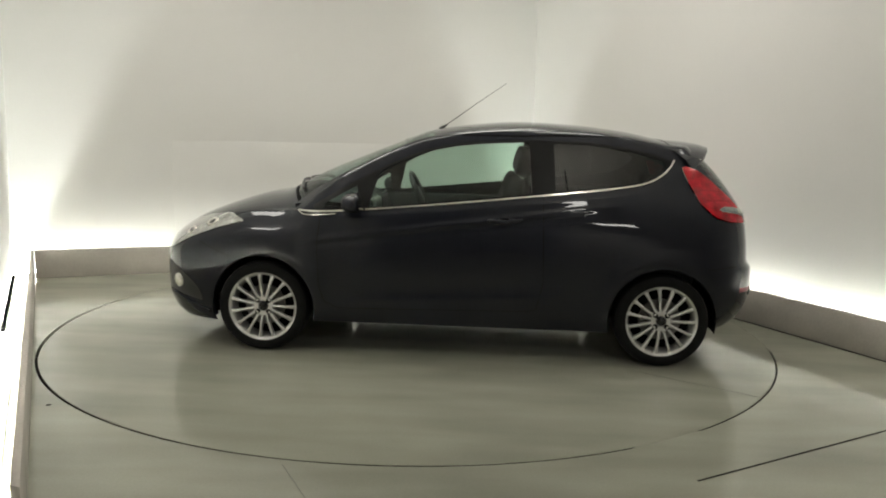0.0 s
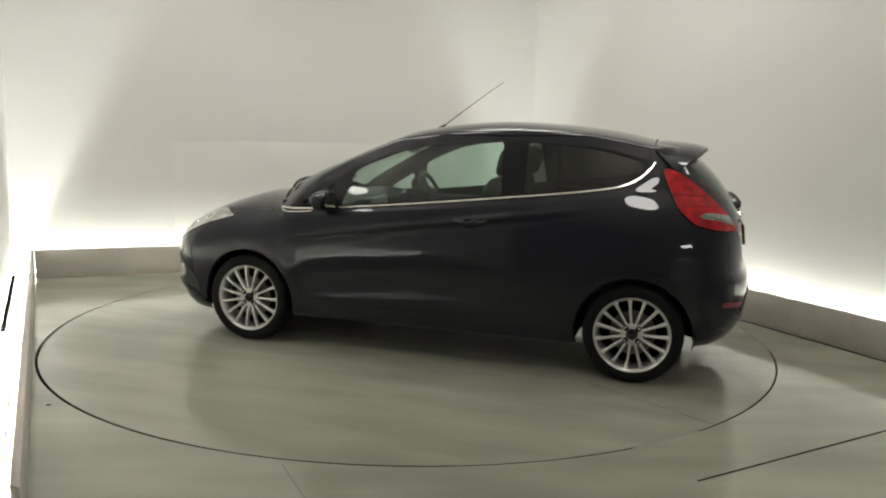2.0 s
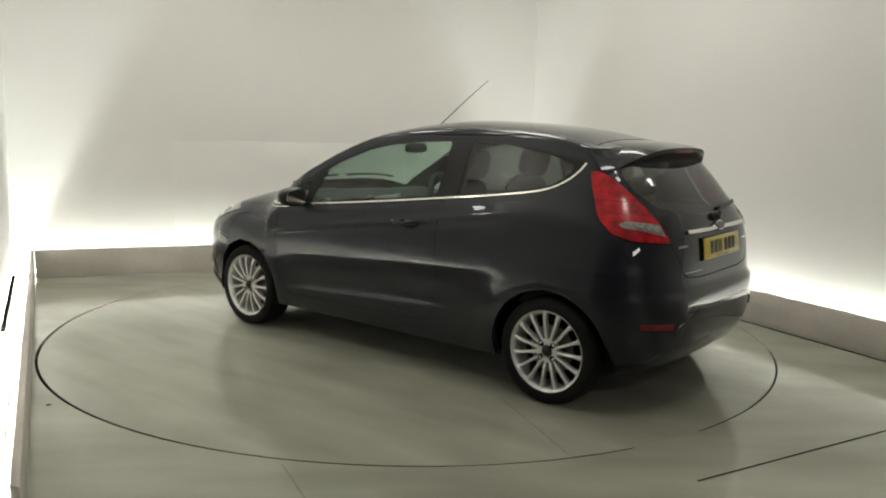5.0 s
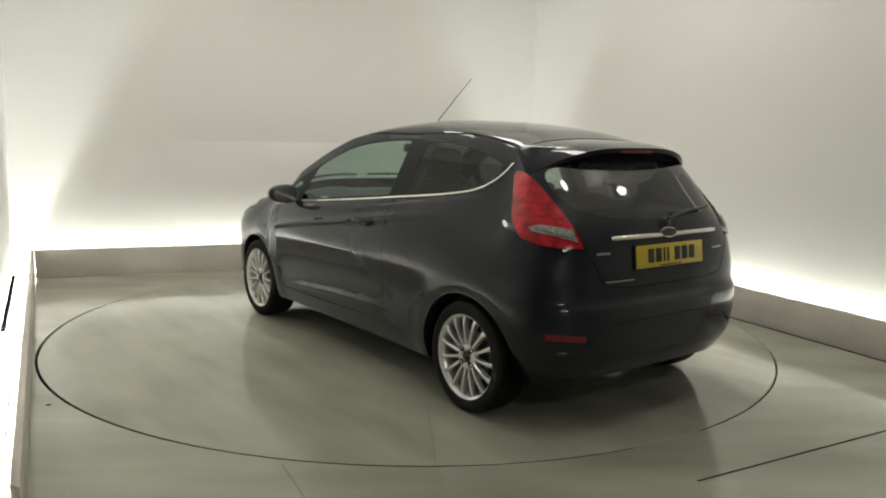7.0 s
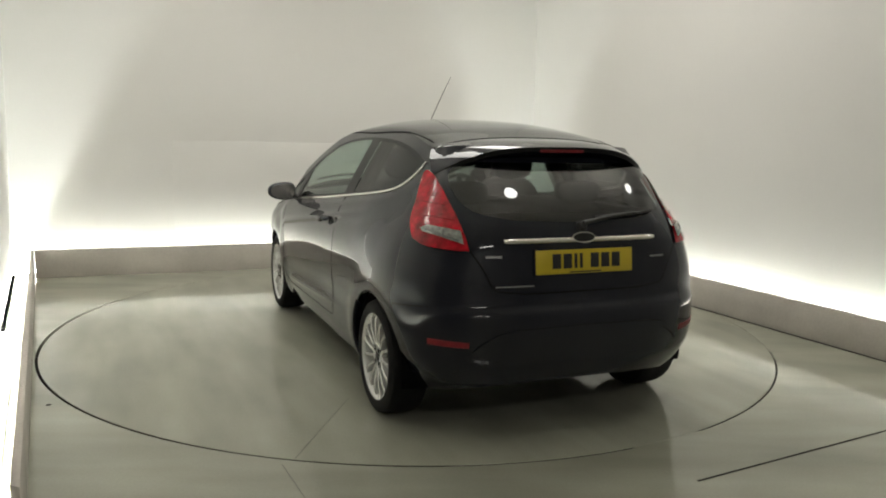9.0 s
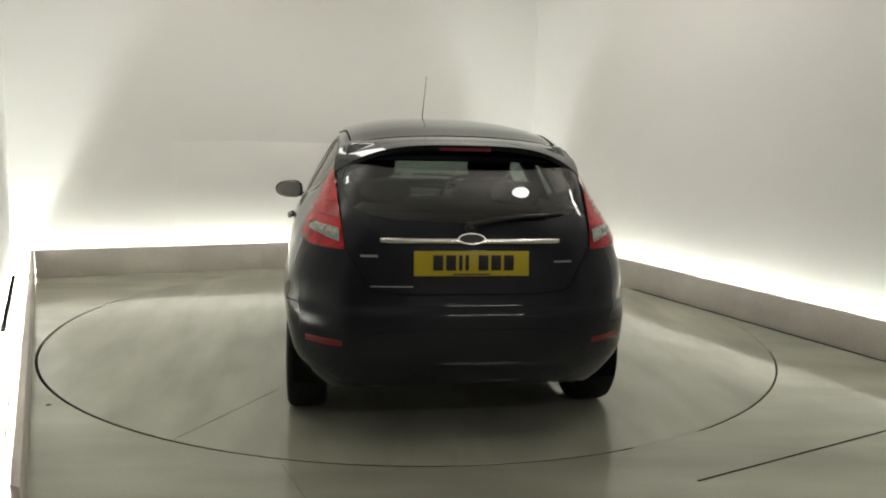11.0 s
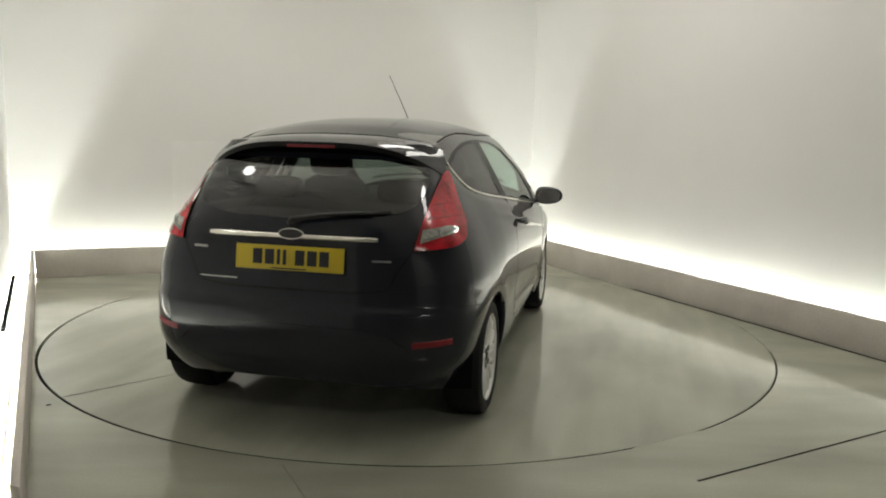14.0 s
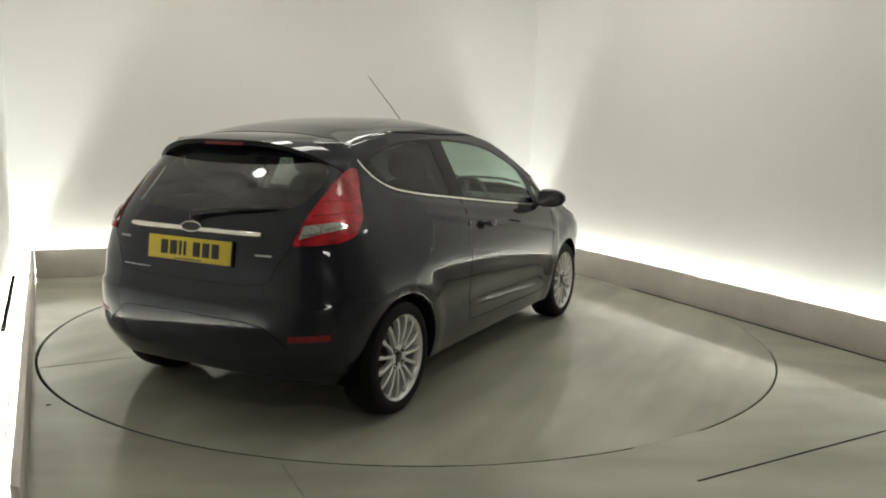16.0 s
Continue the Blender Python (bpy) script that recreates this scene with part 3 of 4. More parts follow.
def build_car():
    car = thing("hatchback_car", "dark blue-black three-door hatchback parked on the turntable", "car")
    bm = build_shell()
    skin = BVHTree.FromBMesh(bm)
    side = lambda c: abs(c.y) > 0.3 and c.x > -1.62
    flank = lambda c: abs(c.y) > 0.3
    back = lambda c: c.x < -1.35 and abs(c.y) < 0.75
    for poly in ARCH:
        cut_poly(bm, poly, (0, 2), lambda c: abs(c.y) > 0.5 and c.z < 0.75)
    for poly in (DLO_ALL, DOOR_GLASS, QUARTER_GLASS, CORNER_GLASS, DOOR):
        cut_poly(bm, poly, (0, 2), side)
    cut_poly(bm, LAMP_SIDE, (0, 2), lambda c: abs(c.y) > 0.5 and c.x < -1.3)
    cut_poly(bm, HEAD_SIDE, (0, 2), lambda c: abs(c.y) > 0.38 and c.x > 1.3)
    cut_poly(bm, REAR_GLASS, (1, 2), back)
    cut_poly(bm, TAILGATE, (1, 2), back)
    for s in (1, -1):
        cut_poly(bm, [(s * lamp_inner(0.84), 0.84), (s * lamp_inner(1.25), 1.25)], (1, 2), back, closed=False)
    cut_poly(bm, [(-0.9, 0.592), (0.9, 0.592)], (1, 2), lambda c: c.x < -1.5, closed=False)
    cut_poly(bm, [(-2.2, 0.592), (-1.5, 0.592)], (0, 2), lambda c: c.x < -1.4, closed=False)
    cut_poly(bm, [(-1.5, 0.19), (-1.5, 0.60)], (0, 2), lambda c: c.x < -1.4, closed=False)
    cut_poly(bm, [(1.5, 0.16), (1.5, 0.60)], (0, 2), lambda c: c.x > 1.4, closed=False)
    cut_poly(bm, [(1.49, 0.60), (2.2, 0.60)], (0, 2), lambda c: c.x > 1.4, closed=False)

    groups = {}
    zone = bm.faces.layers.int["zone"]
    for f in bm.faces:
        c = f.calc_center_median()
        s = "l" if c.y > 0 else "r"
        if abs(c.y) > 0.5 and c.z < 0.75 and any(math.hypot(c.x - k * AXLE, c.z - 0.284) < 0.337 for k in (1, -1)):
            key = "hole"
        elif abs(c.y) > 0.3 and c.x > -1.4 and c.x < 1.0 and inside(DLO_ALL, c.x, c.z) and c.z < edge_z(c.x):
            if inside(DOOR_GLASS, c.x, c.z):
                key = "door_glass_" + s
            elif inside(QUARTER_GLASS, c.x, c.z):
                key = "quarter_glass_" + s
            elif inside(CORNER_GLASS, c.x, c.z):
                key = "corner_glass_" + s
            else:
                key = "frame_" + s
        elif c.x < -1.3 and abs(c.y) > lamp_inner(c.z) and inside(LAMP_SIDE, c.x, c.z):
            key = "tail_" + s
        elif c.x > 1.35 and abs(c.y) > 0.36 and inside(HEAD_SIDE, c.x, c.z):
            key = "head_" + s
        elif c.x < -1.4 and inside(REAR_GLASS, c.y, c.z):
            key = "rear_glass"
        elif c.x < -1.4 and abs(c.y) < 0.62 and inside(TAILGATE, c.y, c.z):
            key = "tailgate"
        elif -0.6 < c.x < 0.95 and c.z < 1.06 and abs(c.y) > 0.5 and inside(DOOR, c.x, c.z):
            key = "door_" + s
        elif f[zone]:
            key = ("", "roof", "windscreen", "bonnet")[f[zone]]
        elif c.x < -1.5 and c.z < 0.592:
            key = "rear_bumper"
        elif c.x > 1.5 and c.z < 0.60:
            key = "front_bumper"
        else:
            key = "shell"
        groups.setdefault(key, []).append(f)
    lay = bm.verts.layers.float_vector["skin"]

    def take(keys, proud=0.0):
        b = bmesh.new()
        ns, seen = [], {}
        for key in keys:
            for f in groups.get(key, []):
                vs = []
                for v in f.verts:
                    if v not in seen:
                        n = v[lay].normalized()
                        seen[v] = b.verts.new(v.co + n * proud)
                        ns.append(n)
                    vs.append(seen[v])
                b.faces.new(vs)
        return b, ns

    def panel(name, keys, mat, label="", proud=0.0, parent=None):
        b, ns = take(keys, proud)
        return part(name, b, mat, parent or car, label, normals=ns)

    panel("body_shell", ["shell"], PAINT)
    bumper = panel("rear_bumper", ["rear_bumper"], PAINT)
    nose = panel("front_bumper", ["front_bumper"], PAINT)
    panel("roof", ["roof"], PAINT)
    panel("bonnet", ["bonnet"], PAINT)
    panel("windscreen", ["windscreen"], SIDE_GLASS, "clear curved windscreen")
    doors = {s: panel("door", ["door_" + s], PAINT) for s in "lr"}
    gate = panel("tailgate", ["tailgate"], PAINT)
    panel("rear_window", ["rear_glass"], DARK_GLASS, "dark tinted rear window", parent=gate)
    lamps = {}
    for s in "lr":
        panel("window_frame", ["frame_" + s], FRAME_BLACK, "black window surround")
        panel("door_window", ["door_glass_" + s], SIDE_GLASS, "green tinted door glass", -0.004, doors[s])
        panel("quarter_window", ["quarter_glass_" + s], PRIVACY_GLASS, "dark tinted quarter glass", -0.003)
        panel("corner_window", ["corner_glass_" + s], SIDE_GLASS, "", -0.004, doors[s])
        lamps["t" + s] = panel("tail_lamp", ["tail_" + s], RED, "red tail lamp", 0.010)
        lamps["h" + s] = panel("headlamp", ["head_" + s], HEAD, "clear swept-back headlamp", 0.004)
    bm.free()
    fittings(car, gate, doors, lamps, bumper, nose, skin)
    cabin_parts(car)
    wheels(car)
    return car


def on_side(skin, x, z, s, out=0.0):
    p, n, _, _ = skin.ray_cast(Vector((x, s * 2.0, z)), Vector((0, -s, 0)))
    n = n if n.y * s > 0 else -n
    return p + n * out, n


def on_rear(skin, y, z, out=0.0):
    p, n, _, _ = skin.ray_cast(Vector((-3.0, y, z)), Vector((1, 0, 0)))
    n = n if n.x < 0 else -n
    return p + n * out, n


def on_top(skin, x, y, out=0.0):
    p, n, _, _ = skin.ray_cast(Vector((x, y, 3.0)), Vector((0, 0, -1)))
    n = n if n.z > 0 else -n
    return p + n * out, n


def dense(poly, step=0.03, closed=True):
    out = []
    n = len(poly)
    for k in range(n if closed else n - 1):
        a, b = Vector(poly[k]), Vector(poly[(k + 1) % n])
        m = max(1, int((b - a).length / step))
        out += [a + (b - a) * i / m for i in range(m)]
    out.append(Vector(poly[0] if closed else poly[-1]))
    return out


def strip_on(name, hits, width_, thick, mat, parent, label=""):
    """A low moulding that follows the skin: hits are (place, normal)."""
    bm = bmesh.new()
    rows = []
    for i, (p, n) in enumerate(hits):
        d = (hits[min(i + 1, len(hits) - 1)][0] - hits[max(i - 1, 0)][0]).normalized()
        s = d.cross(n).normalized() * width_ / 2
        rows.append([bm.verts.new(q) for q in (p - s - n * 0.002, p - s * 0.8 + n * thick, p + s * 0.8 + n * thick, p + s - n * 0.002)])
    for a, b in zip(rows, rows[1:]):
        for k in range(3):
            bm.faces.new((a[k], a[k + 1], b[k + 1], b[k]))
    bm.faces.new(rows[0])
    bm.faces.new(rows[-1][::-1])
    return part(name, bm, mat, parent, label)


def plate_on(bm, centre, right, up, w, h, d, bevel=0.003):
    """A thin bevelled plate in a frame given by its right and up directions."""
    nrm = right.cross(up).normalized()
    m = Matrix((right, up, nrm)).transposed()
    box(bm, centre, (w, h, d), bevel, m)


def fittings(car, gate, doors, lamps, bumper, nose, skin):
    # shut lines
    for sd, s in (("l", 1), ("r", -1)):
        low = [(-0.497, 1.035), (-0.512, 0.50), (-0.475, 0.335), (-0.42, 0.32), (0.76, 0.295), (0.85, 0.34), (0.88, 0.45), (0.892, 0.70), (0.87, 0.89)]
        strip_on("shut_line", [on_side(skin, a.x, a.y, s) for a in dense(low, 0.03, False)], 0.006, 0.0006, GAP, doors[sd])
        strip_on("waist_strip", [on_side(skin, x, DLO_LOW(x) - 0.004, s) for x in [1.03 - k * 0.033 for k in range(70)]]
                 + [on_side(skin, -1.285, 1.225, s), on_side(skin, -1.305, 1.262, s)], 0.014, 0.006, CHROME, car, "bright chrome waist strip")
        # bumper joints
        strip_on("bumper_joint", [on_side(skin, x, 0.615 + 0.10 * max(0, -1.50 - x), s) for x in [-1.50 - k * 0.03 for k in range(8)]], 0.005, 0.0006, GAP, car)
        strip_on("bumper_joint", [on_side(skin, 1.45 + k * 0.03, 0.60 + 0.012 * k, s) for k in range(8)], 0.005, 0.0006, GAP, car)
        # chrome blade behind the front wing, with a dark centre
        xs = [1.035 - 0.0255 * k for k in range(11)]
        drop = [0.023 * min(1.0, k / 2.5) ** 0.6 * (1 - 0.25 * (k / 10) ** 2) for k in range(11)]
        strip_on("wing_blade", [on_side(skin, x, DLO_LOW(x) - 0.004 - d, s) for x, d in zip(xs, drop)], 0.008, 0.004, CHROME, car, "bright chrome wing blade")
        strip_on("blade_centre", [on_side(skin, x, DLO_LOW(x) - 0.004 - d / 2, s) for x, d in zip(xs[2:], drop[2:])], 0.010, 0.0015, GLOSS_BLACK, car, "dark centre of the wing blade")
        # front lamps in the bumper
        bm = bmesh.new()
        grid = []
        for k in range(15):
            x = 1.655 + 0.0195 * k
            lo, hi = 0.300 + 0.045 * k / 14, 0.335 + 0.205 * (k / 14) ** 0.6
            row = []
            for j in range(7):
                p, n = on_side(skin, x, lo + (hi - lo) * j / 6, s, 0.003)
                row.append(bm.verts.new(p))
            grid.append(row)
        for a, b in zip(grid, grid[1:]):
            for j in range(6):
                bm.faces.new((a[j], a[j + 1], b[j + 1], b[j]))
        part("fog_lamp_recess", bm, BLACK, nose, "black fog lamp surround")
        bm = bmesh.new()
        p, n = on_side(skin, 1.835, 0.412, s, 0.006)
        q = n.to_track_quat("Z", "Y").to_matrix().to_4x4()
        lathe(bm, [(0.001, 0.012), (0.036, 0.010), (0.045, 0.004), (0.047, -0.01)], 24, "z")
        bmesh.ops.transform(bm, matrix=Matrix.Translation(p) @ q, verts=bm.verts)
        part("fog_lamp", bm, CLEAR, nose, "round clear fog lamp")
        # lip under the front bumper
        strip_on("bumper_lip", [on_side(skin, 1.60 + 0.023 * k, 0.232 + 0.0070 * k, s) for k in range(15)], 0.030, 0.012, PAINT, nose)
        # headlamp reflectors
        for hx, hz, hr in ((1.60, 0.800, 0.040), (1.75, 0.738, 0.034)):
            p, n = on_side(skin, hx, hz, s, 0.005)
            m4 = Matrix.Translation(p) @ n.to_track_quat("Z", "Y").to_matrix().to_4x4()
            bm = bmesh.new()
            lathe(bm, [(hr * 0.55, 0.001), (hr * 0.8, 0.004), (hr, 0.002), (hr * 1.02, -0.004)], 24, "z")
            bmesh.ops.transform(bm, matrix=m4, verts=bm.verts)
            part("lamp_ring", bm, CHROME, lamps["h" + sd], "chrome headlamp ring")
            bm = bmesh.new()
            lathe(bm, [(0.001, 0.003), (hr * 0.6, 0.001)], 24, "z")
            bmesh.ops.transform(bm, matrix=m4, verts=bm.verts)
            part("lamp_bulb", bm, GLOSS_BLACK, lamps["h" + sd], "dark headlamp projector")
        # door handle
        bm = bmesh.new()
        pts, rad = [], []
        for k in range(13):
            t = k / 12
            x = -0.165 - 0.205 * t
            h, nn = on_side(skin, x, 0.876 + 0.012 * t, s)
            lift = 0.030 * math.sin(math.pi * t) ** 0.5
            pts.append(h + nn * lift)
            rad.append(0.009 + 0.004 * math.sin(math.pi * t))
        tube(bm, pts, rad, 10, flat=1.25)
        part("handle", bm, PAINT, doors[sd])
        bm = bmesh.new()
        c, nn = on_side(skin, -0.265, 0.868, s, 0.0015)
        r_ = Vector((1, 0, 0))
        r_ = (r_ - nn * r_.dot(nn)).normalized()
        ring = [bm.verts.new(c + r_ * 0.062 * math.cos(a) + nn.cross(r_) * 0.028 * math.sin(a)) for a in [2 * math.pi * k / 24 for k in range(24)]]
        cen = bm.verts.new(c - nn * 0.001)
        for k in range(24):
            bm.faces.new((ring[k], ring[(k + 1) % 24], cen))
        part("handle_cup", bm, GLOSS_BLACK, doors[sd], "dark handle recess")
        mirror(car, skin, s)
        # arch lips and liners
        for ax in (AXLE, -AXLE):
            bm = bmesh.new()
            rows = []
            for k in range(49):
                a = radians(-14 + (208 if ax > 0 else 197) * k / 48)
                x, z = ax + 0.338 * math.cos(a), 0.284 + 0.338 * math.sin(a)
                h = skin.ray_cast(Vector((x, s * 2.0, max(z, 0.205))), Vector((0, -s, 0)))[0]
                y = h.y if h else s * 0.8
                e = Vector((x - ax, 0, z - 0.284)).normalized()
                c = Vector((x, y, z))
                rows.append([bm.verts.new(q) for q in (c + e * 0.002, c - e * 0.006 + Vector((0, s * 0.001, 0)), c - e * 0.012 - Vector((0, s * 0.015, 0)), c - e * 0.004 - Vector((0, s * 0.05, 0)))])
            for a, b in zip(rows, rows[1:]):
                for k in range(3):
                    bm.faces.new((a[k], a[k + 1], b[k + 1], b[k]))
            part("arch_lip", bm, PAINT, car)
            bm = bmesh.new()
            rows = []
            for k in range(33):
                a = radians(-12 + 204 * k / 32)
                rows.append([bm.verts.new((ax + r * math.cos(a), s * y, 0.284 + r * math.sin(a))) for r, y in ((0.333, 0.80), (0.345, 0.70), (0.345, 0.45), (0.02, 0.45))])
            for a, b in zip(rows, rows[1:]):
                for k in range(3):
                    bm.faces.new((a[k], a[k + 1], b[k + 1], b[k]))
            part("wheel_liner", bm, GAP, car, "black wheel arch liner")
        # rear reflector
        hits = [on_rear(skin, s * (0.575 + 0.0160 * k), 0.472 + 0.001 * k) for k in range(11)]
        strip_on("rear_reflector", hits, 0.031, 0.002, DULL_RED, bumper, "long red bumper reflector")
        # reversing lens
        bm = bmesh.new()
        lo, hi = [], []
        for k in range(9):
            y = 0.580 + 0.128 * k / 8
            t = k / 8
            for row, z in ((lo, 0.914 + 0.040 * t), (hi, 0.968 + 0.020 * t - 0.10 * max(0, t - 0.8))):
                row.append(bm.verts.new(on_rear(skin, s * y, z, 0.0165)[0]))
        for k in range(8):
            bm.faces.new((lo[k], lo[k + 1], hi[k + 1], hi[k]))
        part("reversing_lens", bm, LENS, lamps["t" + sd], "clear reversing lamp lens")
        # dark ribs inside the clear lens, and raised ribs across the red one
        for y0, y1, z0, z1 in ((0.592, 0.648, 0.928, 0.944), (0.648, 0.640, 0.944, 0.968), (0.655, 0.700, 0.950, 0.968)):
            strip_on("lens_rib", [on_rear(skin, s * (y0 + (y1 - y0) * k / 5), z0 + (z1 - z0) * k / 5, 0.017) for k in range(6)], 0.007, 0.0015, DISC_STEEL, lamps["t" + sd], "grey reflector rib")
        for z0, wd in ((1.015, 0.010), (1.075, 0.007)):
            ys = [lamp_inner(z0) + 0.012 + (0.155 - 0.45 * (z0 - 1.0)) * k / 8 for k in range(9)]
            hits = [on_rear(skin, s * y, z0 + 0.10 * (y - ys[0]), 0.0105) for y in ys if skin.ray_cast(Vector((-3.0, s * y, z0 + 0.10 * (y - ys[0]))), Vector((1, 0, 0)))[0] is not None]
            hits = [h for h in hits if inside(LAMP_SIDE, h[0].x - 0.012, h[0].z)]
            if len(hits) > 3:
                strip_on("lamp_rib", hits, wd, 0.002, DEEP_RED, lamps["t" + sd], "darker red rib")
        # roof ditch
        strip_on("roof_joint", [on_top(skin, x, s * (0.525 + 0.03 * min(max((x + 1.2) / 0.8, 0), 1))) for x in [0.12 - k * 0.05 for k in range(28)]], 0.012, 0.0008, GAP, car)
    # tailgate gap
    low = [(0.588, 1.06), (0.578, 0.99), (0.552, 0.88), (0.50, 0.80), (0.47, 0.735), (0.44, 0.708), (0.30, 0.692), (-0.30, 0.692), (-0.44, 0.708), (-0.47, 0.735), (-0.50, 0.80), (-0.552, 0.88), (-0.578, 0.99), (-0.588, 1.06)]
    strip_on("shut_line", [on_rear(skin, a.x, a.y) for a in dense(low, 0.03, False)], 0.007, 0.0006, GAP, gate)
    # lower bumper insert
    low = [(0.555, 0.43), (0.52, 0.465), (0.45, 0.508), (0.36, 0.525), (0.0, 0.53), (-0.36, 0.525), (-0.45, 0.508), (-0.52, 0.465), (-0.555, 0.43)]
    strip_on("bumper_crease", [on_rear(skin, a.x, a.y) for a in dense(low, 0.02, False)], 0.026, 0.007, PAINT, bumper)
    # number plate with plain bars
    c, n = on_rear(skin, 0.0, 0.832, 0.012)
    right = Vector((0, -1, 0))
    up = (Vector((0, 0, 1)) - n * n.z).normalized()
    plate = new("number_plate")
    plate.parent = gate
    tagged(plate, "yellow rear number plate with black bars")
    bm = bmesh.new()
    plate_on(bm, c, right, up, 0.52, 0.111, 0.006, 0.002)
    part("plate", bm, YELLOW, plate)
    nn = right.cross(up).normalized()
    bx = -0.175
    for w in (0.045, 0.045, 0.016, 0.016, 0.0, 0.045, 0.045, 0.045):
        if w:
            bm = bmesh.new()
            plate_on(bm, c + nn * 0.004 + right * (bx + w / 2) + up * 0.003, right, up, w, 0.068, 0.002, 0.0005)
            part("bar", bm, INK, plate)
        bx += w + (0.013 if w else 0.03)
    bm = bmesh.new()
    plate_on(bm, c + nn * 0.004 - up * 0.048, right, up, 0.17, 0.006, 0.001, 0)
    part("small_bar", bm, INK, plate)
    bm = bmesh.new()
    plate_on(bm, c - nn * 0.007, right, up, 0.535, 0.122, 0.010, 0.003)
    part("plate_recess", bm, PAINT, gate)
    # chrome handle bar above the plate and oval badge
    hits = [on_rear(skin, 0.405 - 0.81 * k / 24, 0.928) for k in range(25)]
    bm = bmesh.new()
    tube(bm, [p + n * 0.006 for p, n in hits], [0.010] + [0.0128] * 23 + [0.010], 14)
    part("chrome_bar", bm, CHROME, gate, "wide chrome tailgate bar")
    for w, h, lift, mat in ((0.062, 0.026, 0.018, CHROME), (0.056, 0.021, 0.021, GLOSS_BLACK)):
        bm = bmesh.new()
        c, n = on_rear(skin, 0, 0.936, lift)
        up = (Vector((0, 0, 1)) - n * n.z).normalized()
        ring = [bm.verts.new(c + right * w * math.cos(a) + up * h * math.sin(a)) for a in [2 * math.pi * k / 32 for k in range(32)]]
        rin = [bm.verts.new(c - n * 0.015 + right * w * math.cos(a) + up * h * math.sin(a)) for a in [2 * math.pi * k / 32 for k in range(32)]]
        bm.faces.new(ring)
        for k in range(32):
            bm.faces.new((ring[k], ring[(k + 1) % 32], rin[(k + 1) % 32], rin[k]))
        part("oval_badge", bm, mat, gate, "plain oval badge")
    # small script badges as bars
    for y, z, w, h in ((0.455, 0.862, 0.075, 0.016), (-0.425, 0.838, 0.085, 0.013), (0.355, 0.728, 0.19, 0.008)):
        hits = [on_rear(skin, y + w * (0.5 - k / 4), z) for k in range(5)]
        strip_on("badge_bar", hits, h * 0.7, 0.003, SILVER_TRIM, gate, "small silver badge bar")
    # rear wiper
    bm = bmesh.new()
    c, n = on_rear(skin, 0.0, 0.985)
    lathe(bm, [(0.001, 0.036), (0.016, 0.034), (0.024, 0.025), (0.028, 0.0)], 20, "z")
    bmesh.ops.transform(bm, matrix=Matrix.Translation(c - n * 0.002) @ n.to_track_quat("Z", "Y").to_matrix().to_4x4(), verts=bm.verts)
    pts = [on_rear(skin, -0.36 * k / 10, 0.992 + 0.040 * math.sin(math.pi * 0.5 * k / 10), 0.030 - 0.010 * k / 10)[0] for k in range(11)]
    tube(bm, pts, [0.013 - 0.0007 * k for k in range(11)], 8)
    pts = [on_rear(skin, -0.08 - 0.36 * k / 10, 1.024 + 0.018 * k / 10, 0.010)[0] for k in range(11)]
    tube(bm, pts, 0.007, 6)
    part("rear_wiper", bm, BLACK, gate, "black rear wiper")
    spoiler(car)
    # aerial
    bm = bmesh.new()
    foot, n = on_top(skin, 0.20, 0.0)
    tip = Vector((-0.254, 0.026, 1.744))
    d = tip - foot
    tube(bm, [foot - d * 0.01, foot + d * 0.04, foot + d * 0.09, foot + d * 0.12], [0.016, 0.012, 0.006, 0.003], 10)
    tube(bm, [foot + d * 0.1 + Vector((0, 0, 0.004 * math.sin(math.pi * k / 8))) + d * 0.9 * k / 8 for k in range(9)], [0.0034 - 0.0002 * k for k in range(9)], 6)
    part("aerial", bm, BLACK, car, "thin black roof aerial")
    # front wipers
    for y0, y1 in ((0.55, 0.05), (-0.05, -0.5)):
        bm = bmesh.new()
        pts = [on_top(skin, 1.02 + 0.10 * (1 - ((y0 + (y1 - y0) * k / 10) / 0.6) ** 2), y0 + (y1 - y0) * k / 10, 0.014)[0] for k in range(11)]
        tube(bm, pts, 0.010, 6)
        part("front_wiper", bm, BLACK, car)
    strip_on("bonnet_gap", [on_top(skin, 1.05 + 0.12 * (1 - (y / 0.64) ** 2), y) for y in [0.64 - 1.28 * k / 30 for k in range(31)]], 0.03, 0.001, GAP, car)
    # grille and lower intake
    for z, w, h in ((0.565, 0.36, 0.05), (0.375, 0.40, 0.13)):
        bm = bmesh.new()
        rows = []
        for k in range(13):
            y = w * (1 - 2 * k / 12)
            r_ = []
            for zz in (z - h / 2, z + h / 2):
                p = skin.ray_cast(Vector((3, y, zz)), Vector((-1, 0, 0)))[0]
                r_.append(bm.verts.new(p + Vector((0.003, 0, 0))))
            rows.append(r_)
        for a, b in zip(rows, rows[1:]):
            bm.faces.new((a[0], b[0], b[1], a[1]))
        part("grille", bm, BLACK, nose, "black front grille")
    # floor pan, silencer and rear beam
    bm = bmesh.new()
    box(bm, (0.15, 0, 0.30), (2.9, 1.36, 0.06), 0.02)
    for y in (-0.30, 0.08, 0.33):
        tube(bm, [(1.0, y, 0.25), (0.5, y, 0.225), (-0.2, y, 0.235), (-0.8, y, 0.25)], 0.035, 8)
    box(bm, (-1.5, 0, 0.34), (0.4, 1.0, 0.08), 0.02)
    box(bm, (1.43, 0, 0.225), (0.6, 1.1, 0.06), 0.02)
